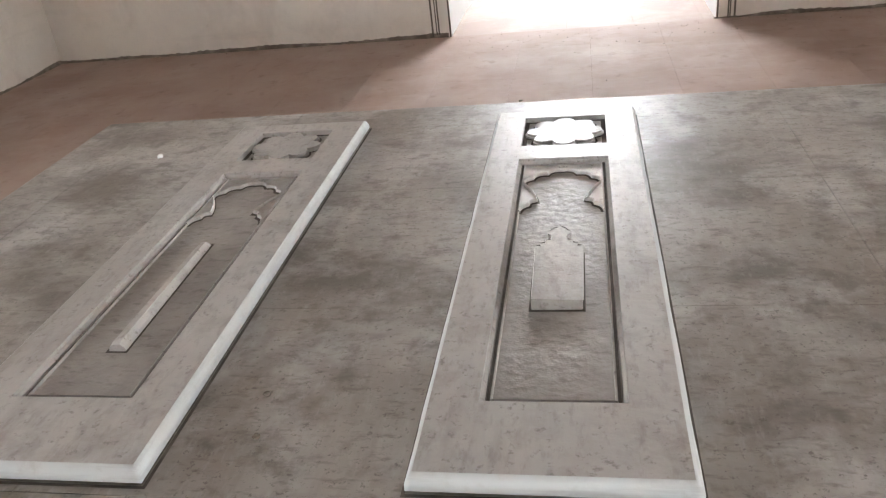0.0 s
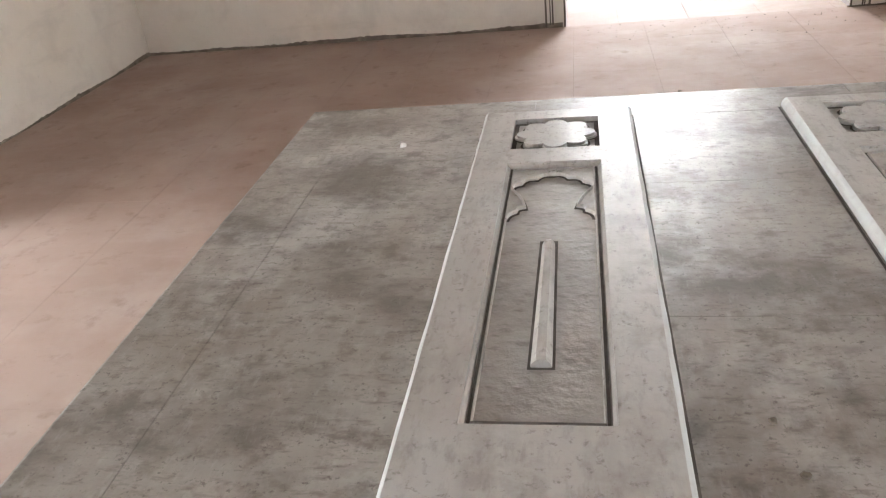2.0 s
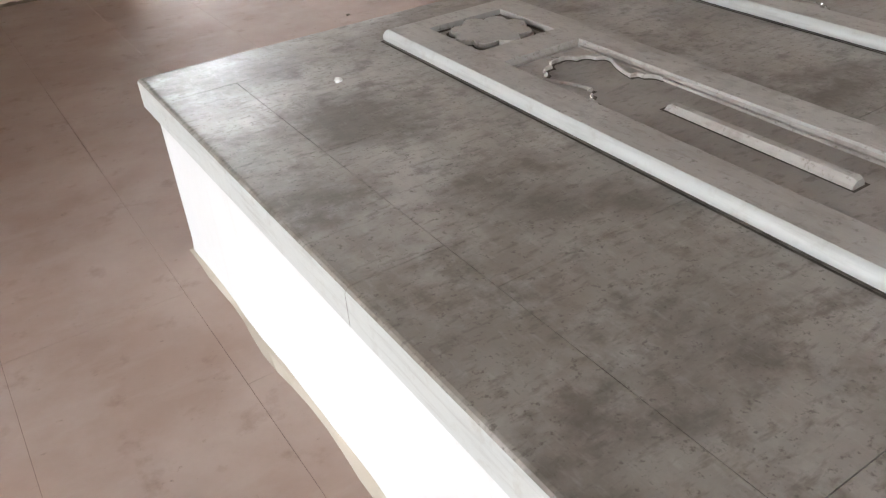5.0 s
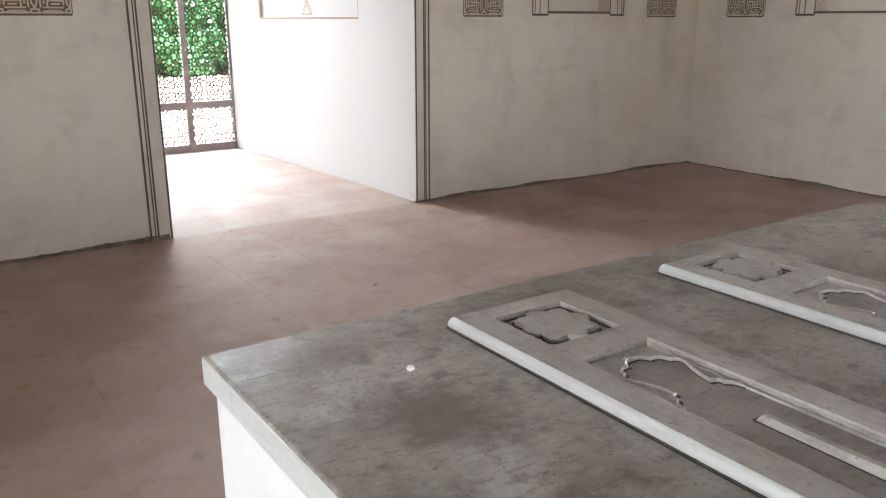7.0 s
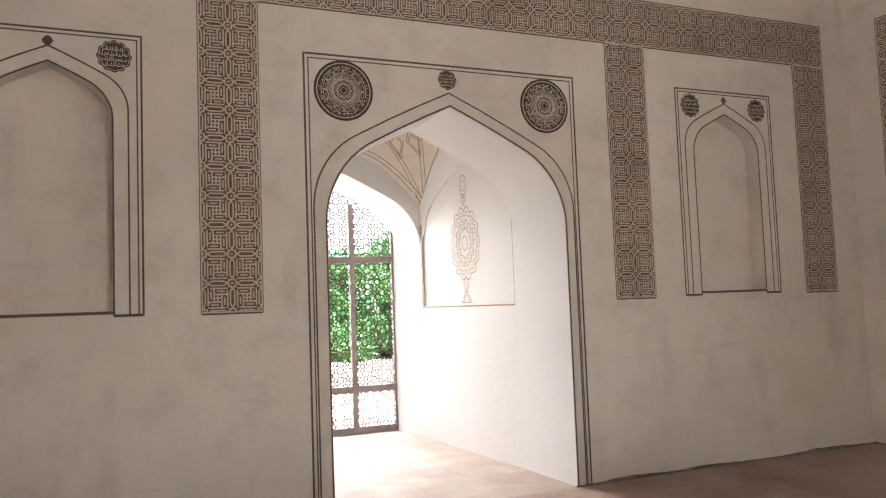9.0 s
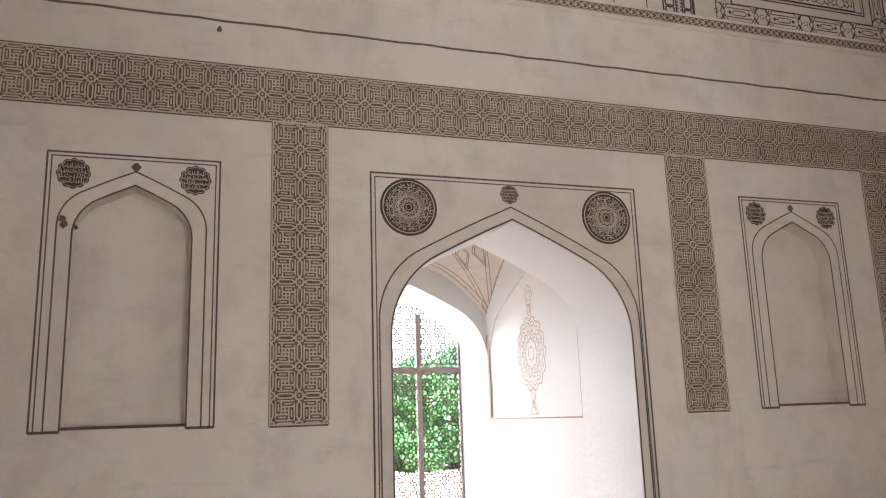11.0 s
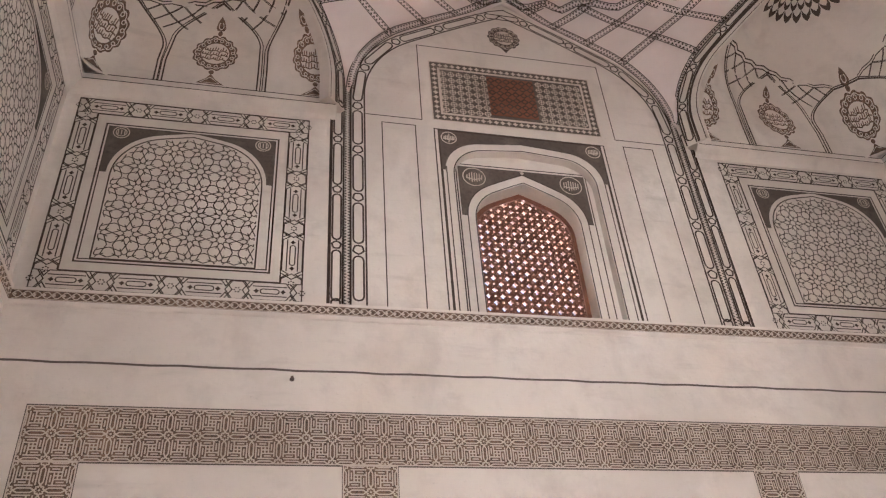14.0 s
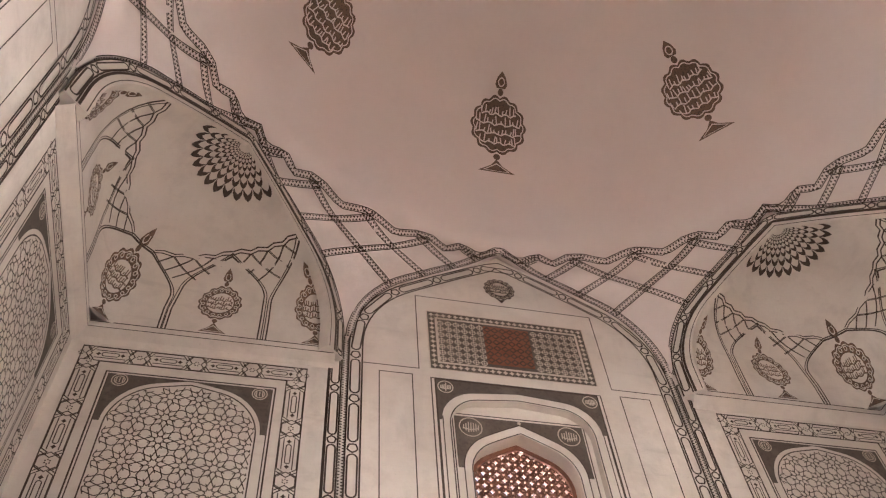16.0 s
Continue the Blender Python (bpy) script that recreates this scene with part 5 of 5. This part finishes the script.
def grave_slab(cx, cy, W, north, south, low, tablet):
    """A carved marble grave cover with sunk panels; head to the north."""
    kind = "a raised writing tablet" if tablet else "a long raised pen ridge"
    e = tagged(new("grave_slab"), "grey marble grave slab carved with a cusped arch and " + kind, "grave slab", "carved grave slabs")
    e.location = (cx, cy, PZ)
    P, S, T = 0.141, 0.020, 0.041
    f = lambda u, v, d: (u, v, d)
    rect = lambda h, y0, y1: [(-h, y0), (h, y0), (h, y1), (-h, y1)]
    reach = lambda t, o: (north + south + 2 * o) * (t + 1) / 2 - south - o
    sq_y = (0.545, 0.818)
    sq, pan = rect(P, *sq_y), rect(P, low, 0.434)
    bm = bmesh.new()
    # body with a sloped, worn rim
    prof = [(-0.002, 0.005), (-0.005, 0.008), (-0.004, T - 0.018), (-0.001, T - 0.012), (0.003, T - 0.004), (0.009, T)]
    n = 30
    rows = []
    for o, z in prof:
        row = []
        for (xa, ya), (xb, yb) in zip(rect(1, -1, 1), rect(1, -1, 1)[1:] + rect(1, -1, 1)[:1]):
            for i in range(n):
                x, y = (xa + (xb - xa) * i / n) * (W - o), reach(ya + (yb - ya) * i / n, -o)
                worn = 0.0025 * noise.noise(Vector((x * 9 + cx, y * 9, z * 30))) if 0.02 < z < T - 0.001 else 0.0
                row.append(bm.verts.new((x * (1 - worn / W), y * (1 - worn / north), z + worn * 0.5)))
        rows.append(row)
    for a, b in zip(rows, rows[1:]):
        for i in range(4 * n):
            bm.faces.new((a[i], a[(i + 1) % (4 * n)], b[(i + 1) % (4 * n)], b[i]))
    part("edge", bm, marble_white, e, "pale worn marble edge", True)
    # shade in the gap under the slab, painted as a dark band
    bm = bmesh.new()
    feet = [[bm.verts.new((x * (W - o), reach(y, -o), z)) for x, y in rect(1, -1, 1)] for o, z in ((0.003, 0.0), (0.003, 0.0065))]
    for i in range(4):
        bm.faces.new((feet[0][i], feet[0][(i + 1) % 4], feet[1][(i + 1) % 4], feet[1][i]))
    part("shade_gap", bm, groove_dirt_shade, e, "dark band under the slab, painted shade")
    bm = bmesh.new()
    plate(bm, [(x * (W - 0.009), reach(y, -0.009)) for x, y in rect(1, -1, 1)], [sq, pan], f, T, T - S)
    part("border", bm, marble_slab, e)
    bm = bmesh.new()
    quad(bm, -P, P, sq_y[0], sq_y[1], lambda u, v, d: (u, v, T - S + 0.001), 0)
    quad(bm, -P, P, low, 0.434, lambda u, v, d: (u, v, T - S + 0.001), 0)
    part("sunk_field", bm, marble_sunk, e, "darker sunk panel with tool marks")
    # sloped cove and thin lip round the long panel
    bm = bmesh.new()
    loops = [[bm.verts.new((x, y, z)) for x, y in rect(P - o, low + o, 0.434 - o)] for o, z in ((0.001, T - 0.008), (0.008, T - 0.015), (0.0095, T - S))]
    for a, b in zip(loops, loops[1:]):
        for i in range(4):
            bm.faces.new((a[i], a[(i + 1) % 4], b[(i + 1) % 4], b[i]))
    part("cove", bm, marble_slab, e)
    bm = bmesh.new()
    smooth_line(bm, rect(P - 0.021, low + 0.021, 0.434 - 0.021), 0.006, 0.008, T - S, True)
    part("fillet", bm, marble_slab, e)
    # eight-lobed flower, level with the border
    bm = bmesh.new()
    mid = (sq_y[0] + sq_y[1]) / 2
    for r, z0, z1 in ((0.119, T - S, T - 0.011), (0.113, T - 0.011, T - 0.002)):
        lo = ring(0, mid, r, 96, 8, 0.26, math.pi / 8, 1.0, 0.98)
        a = [bm.verts.new((x, y, z0)) for x, y in lo]
        b = [bm.verts.new((x, y, z1)) for x, y in lo]
        for i in range(96):
            bm.faces.new((a[i], a[(i + 1) % 96], b[(i + 1) % 96], b[i]))
        c = bm.verts.new((0, mid, z1))
        for i in range(96):
            bm.faces.new((c, b[i], b[(i + 1) % 96]))
    part("flower", bm, marble_slab, e, "raised eight-lobed flower")
    # cusped arch: a raised spandrel with a double moulding along its edge
    half = [(0.0, 0.364)]
    for x0, y0, x1, y1, bulge in ((0.0, 0.364, 0.046, 0.338, 0.012), (0.046, 0.338, 0.090, 0.306, 0.014), (0.090, 0.306, 0.112, 0.262, 0.013), (0.112, 0.262, 0.071, 0.148, -0.006),
                                  (0.071, 0.148, 0.094, 0.122, 0.010), (0.094, 0.122, 0.119, 0.078, 0.008)):
        for t in (0.2, 0.4, 0.6, 0.8, 1.0):
            b = bulge * 4 * t * (1 - t)
            k = math.hypot(x1 - x0, y1 - y0)
            half.append((x0 + (x1 - x0) * t - (y1 - y0) / k * b, y0 + (y1 - y0) * t + (x1 - x0) / k * b))
    line = [(-x, y) for x, y in reversed(half[1:])] + half
    bm = bmesh.new()
    plate(bm, line + [(P - 0.022, 0.434 - 0.024), (-P + 0.022, 0.434 - 0.024)], [], f, T - S + 0.002, T - S + 0.005)
    part("spandrel", bm, marble_slab, e)
    bm = bmesh.new()
    smooth_line(bm, line, 0.0075, 0.013, T - S)
    part("cusped_arch", bm, marble_slab, e, "raised cusped arch moulding")
    bm = bmesh.new()
    for x, y, r in ((0, 0.386, 0.007), (-0.011, 0.380, 0.006), (0.011, 0.380, 0.006)):
        smooth_line(bm, ring(x, y, r, 10, sy=1.5), 0.0025, 0.004, T - S + 0.0045, True)
    part("finial", bm, marble_slab, e, "small carved lily over the arch")
    # old dirt in the carved grooves, with their shade painted in as dark lines
    dirt_shade = bmesh.new()
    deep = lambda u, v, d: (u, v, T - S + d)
    ribbon(dirt_shade, rect(P - 0.016, low + 0.016, 0.434 - 0.014), 0.009, deep, 0.0018, True)
    ribbon(dirt_shade, rect(P - 0.003, sq_y[0] + 0.003, sq_y[1] - 0.003), 0.024, deep, 0.0018, True)
    ribbon(dirt_shade, [(x * 0.97, y - 0.007) for x, y in line], 0.013, deep, 0.0024)
    ribbon(dirt_shade, ring(0, mid, 0.122, 96, 8, 0.26, math.pi / 8, 1.0, 0.98), 0.010, deep, 0.0022, True)
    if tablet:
        ribbon(dirt_shade, [(-0.060, -0.425), (0.060, -0.425), (0.060, -0.160), (0.026, -0.125), (0.0, -0.070), (-0.026, -0.125), (-0.060, -0.160)], 0.008, deep, 0.0026, True)
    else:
        ribbon(dirt_shade, [(-0.024, -0.566), (0.024, -0.566), (0.019, -0.046), (-0.019, -0.046)], 0.007, deep, 0.0026, True)
    # contact shade painted on the platform round the slab foot
    ribbon(dirt_shade, [(x * (W + 0.009), reach(y, 0.009)) for x, y in rect(1, -1, 1)], 0.007, lambda u, v, d: (u, v, d), 0.0012, True)
    flat_object("groove_dirt_shade", dirt_shade, groove_dirt_shade, e, "dark grime and painted shade in the carved grooves and at the slab foot")
    bm = bmesh.new()
    if tablet:
        right = [(0.058, -0.420), (0.058, -0.168), (0.047, -0.166), (0.046, -0.154), (0.036, -0.150), (0.033, -0.138), (0.022, -0.134), (0.020, -0.118), (0.029, -0.094), (0.016, -0.074)]
        plate(bm, right + [(0.0, -0.060)] + [(-x, y) for x, y in reversed(right)], [], f, T - S, T + 0.009)
        bmesh.ops.remove_doubles(bm, verts=bm.verts, dist=1e-5)
        foot_edge = [q for q in bm.edges if all(v.co.z > T + 0.008 for v in q.verts) and len(q.link_faces) == 2 and abs(q.calc_face_angle(0)) > 1]
        bmesh.ops.bevel(bm, geom=foot_edge, offset=0.003, segments=2, affect="EDGES", profile=0.6)
        part("tablet", bm, marble_slab, e, "raised tablet with stepped pointed head")
    else:
        rows = []
        for y, w, h in ((-0.561, 0.021, 0.0), (-0.560, 0.022, 0.020), (-0.552, 0.022, 0.024), (-0.07, 0.0165, 0.021), (-0.055, 0.014, 0.015), (-0.045, 0.012, 0.0)):
            rows.append([bm.verts.new((q * w, y, T - S + hh * h)) for q, hh in ((-1, 0), (-0.92, 0.45), (-0.45, 0.95), (0.45, 1), (0.92, 0.45), (1, 0))])
        for a, b in zip(rows, rows[1:]):
            for q in range(5):
                bm.faces.new((a[q], a[q + 1], b[q + 1], b[q]))
        part("pen_ridge", bm, marble_slab, e, "long narrow raised ridge")
    return e


grave_slab(-1.031, -4.866, 0.252, 0.908, 0.945, -0.748, False)
grave_slab(-0.025, -4.845, 0.246, 0.895, 0.962, -0.763, True)


# ---- small loose things ----
def lump(name, x, y, z, r, mat, label, seed):
    bm = bmesh.new()
    bmesh.ops.create_icosphere(bm, subdivisions=2, radius=r)
    rng = random.Random(seed)
    for v in bm.verts:
        v.co *= rng.uniform(0.7, 1.25)
        v.co.z *= 0.6
    ob = mesh_object(name, bm, mat)
    ob.location = (x, y, z + r * 0.45)
    return tagged(ob, label, "debris")


lump("plaster_chip", -1.558, -4.152, PZ, 0.012, chip_white, "small white plaster chip lying on the marble", 1)
lump("pebble", -0.625, -5.55, PZ, 0.008, grime, "tiny brown pebble lying on the marble", 2)
lump("pebble", -0.60, -5.68, PZ, 0.008, grime, "tiny brown pebble lying on the marble", 3)
lump("pebble", -0.36, -1.83, 0, 0.012, grime, "tiny dark pebble lying on the floor", 4)
bm = bmesh.new()
bmesh.ops.create_cone(bm, cap_ends=True, segments=8, radius1=0.022, radius2=0.012, depth=0.05, matrix=Matrix.Rotation(radians(90), 4, "X"))
nail = tagged(mesh_object("iron_peg", bm, iron), "dark iron peg driven into the plaster", "peg")
nail.location = (-2.45, -0.02, 4.745)

for x, z, r, seed in ((-3.50, 3.115, 0.030, 8), (-3.487, 3.075, 0.034, 9), (-3.405, 3.06, 0.020, 10)):
    ob = lump("mud_nest", x, -0.012, z, r, grime, "small dark mud nest stuck to the plaster beside the niche", seed)
    ob.scale = (0.75, 0.6, 1.5)

verts, faces = [], []
rng = random.Random(77)
for i in range(150):
    x = rng.gauss(0.1, 0.75)
    y = -0.05 - abs(rng.gauss(0, 0.35))
    if i % 3 == 0:
        x, y = rng.choice((rng.uniform(1.2, 4.6), rng.uniform(-4.5, -1.2))), -rng.uniform(0.02, 0.07)
    r = rng.uniform(0.002, 0.0065)
    n = len(verts)
    verts += [(x - r, y - r * 0.7, 0), (x + r, y - r * 0.6, 0), (x + r * 0.3, y + r, 0), (x, y, r * 1.1)]
    faces += [(n, n + 1, n + 3), (n + 1, n + 2, n + 3), (n + 2, n, n + 3)]
me = bpy.data.meshes.new("plaster_crumbs")
me.from_pydata(verts, [], faces)
me.materials.append(grime)
tagged(new("plaster_crumbs", me), "scattered grey plaster crumbs on the floor by the doorway", "debris", kind="stuff")

# ---- floor slabs ----
rng = random.Random(2)
shared = {}


def lay(x_lo, x_hi, y_hi, y_lo, stone):
    """Strips of slabs, 0.55 m wide, their cross joints staggered."""
    x, col = x_lo - 0.05, 0
    while x < x_hi - 0.05:
        x0, x1 = max(x, x_lo), min(x + 0.55, x_hi)
        y = y_hi + (0.45, 0.0, 0.8)[col % 3]
        while y > y_lo + 0.05:
            ya, yb = min(y, y_hi), max(y - 1.32, y_lo)
            key = (round(x1 - x0, 3), round(ya - yb, 3), stone.name)
            if ya > yb + 0.02:
                if key not in shared:
                    bm = bmesh.new()
                    box(bm, -key[0] / 2 + 0.0007, key[0] / 2 - 0.0007, -key[1] / 2 + 0.0007, key[1] / 2 - 0.0007, -0.02, 0.0)
                    shared[key] = bpy.data.meshes.new("floor_slab")
                    bmesh.ops.recalc_face_normals(bm, faces=bm.faces)
                    bm.to_mesh(shared[key])
                    bm.free()
                    shared[key].materials.append(stone)
                ob = new("floor_slab", shared[key])
                ob.location = ((x0 + x1) / 2, (ya + yb) / 2, 0.0)
                ob.parent = floor_ob
            y -= 1.32
        x += 0.55
        col += 1


lay(-4.8, 4.8, 0.0, -9.6, floor_mat)
lay(-1.14, 1.14, 4.1, 0.0, passage_floor_mat)
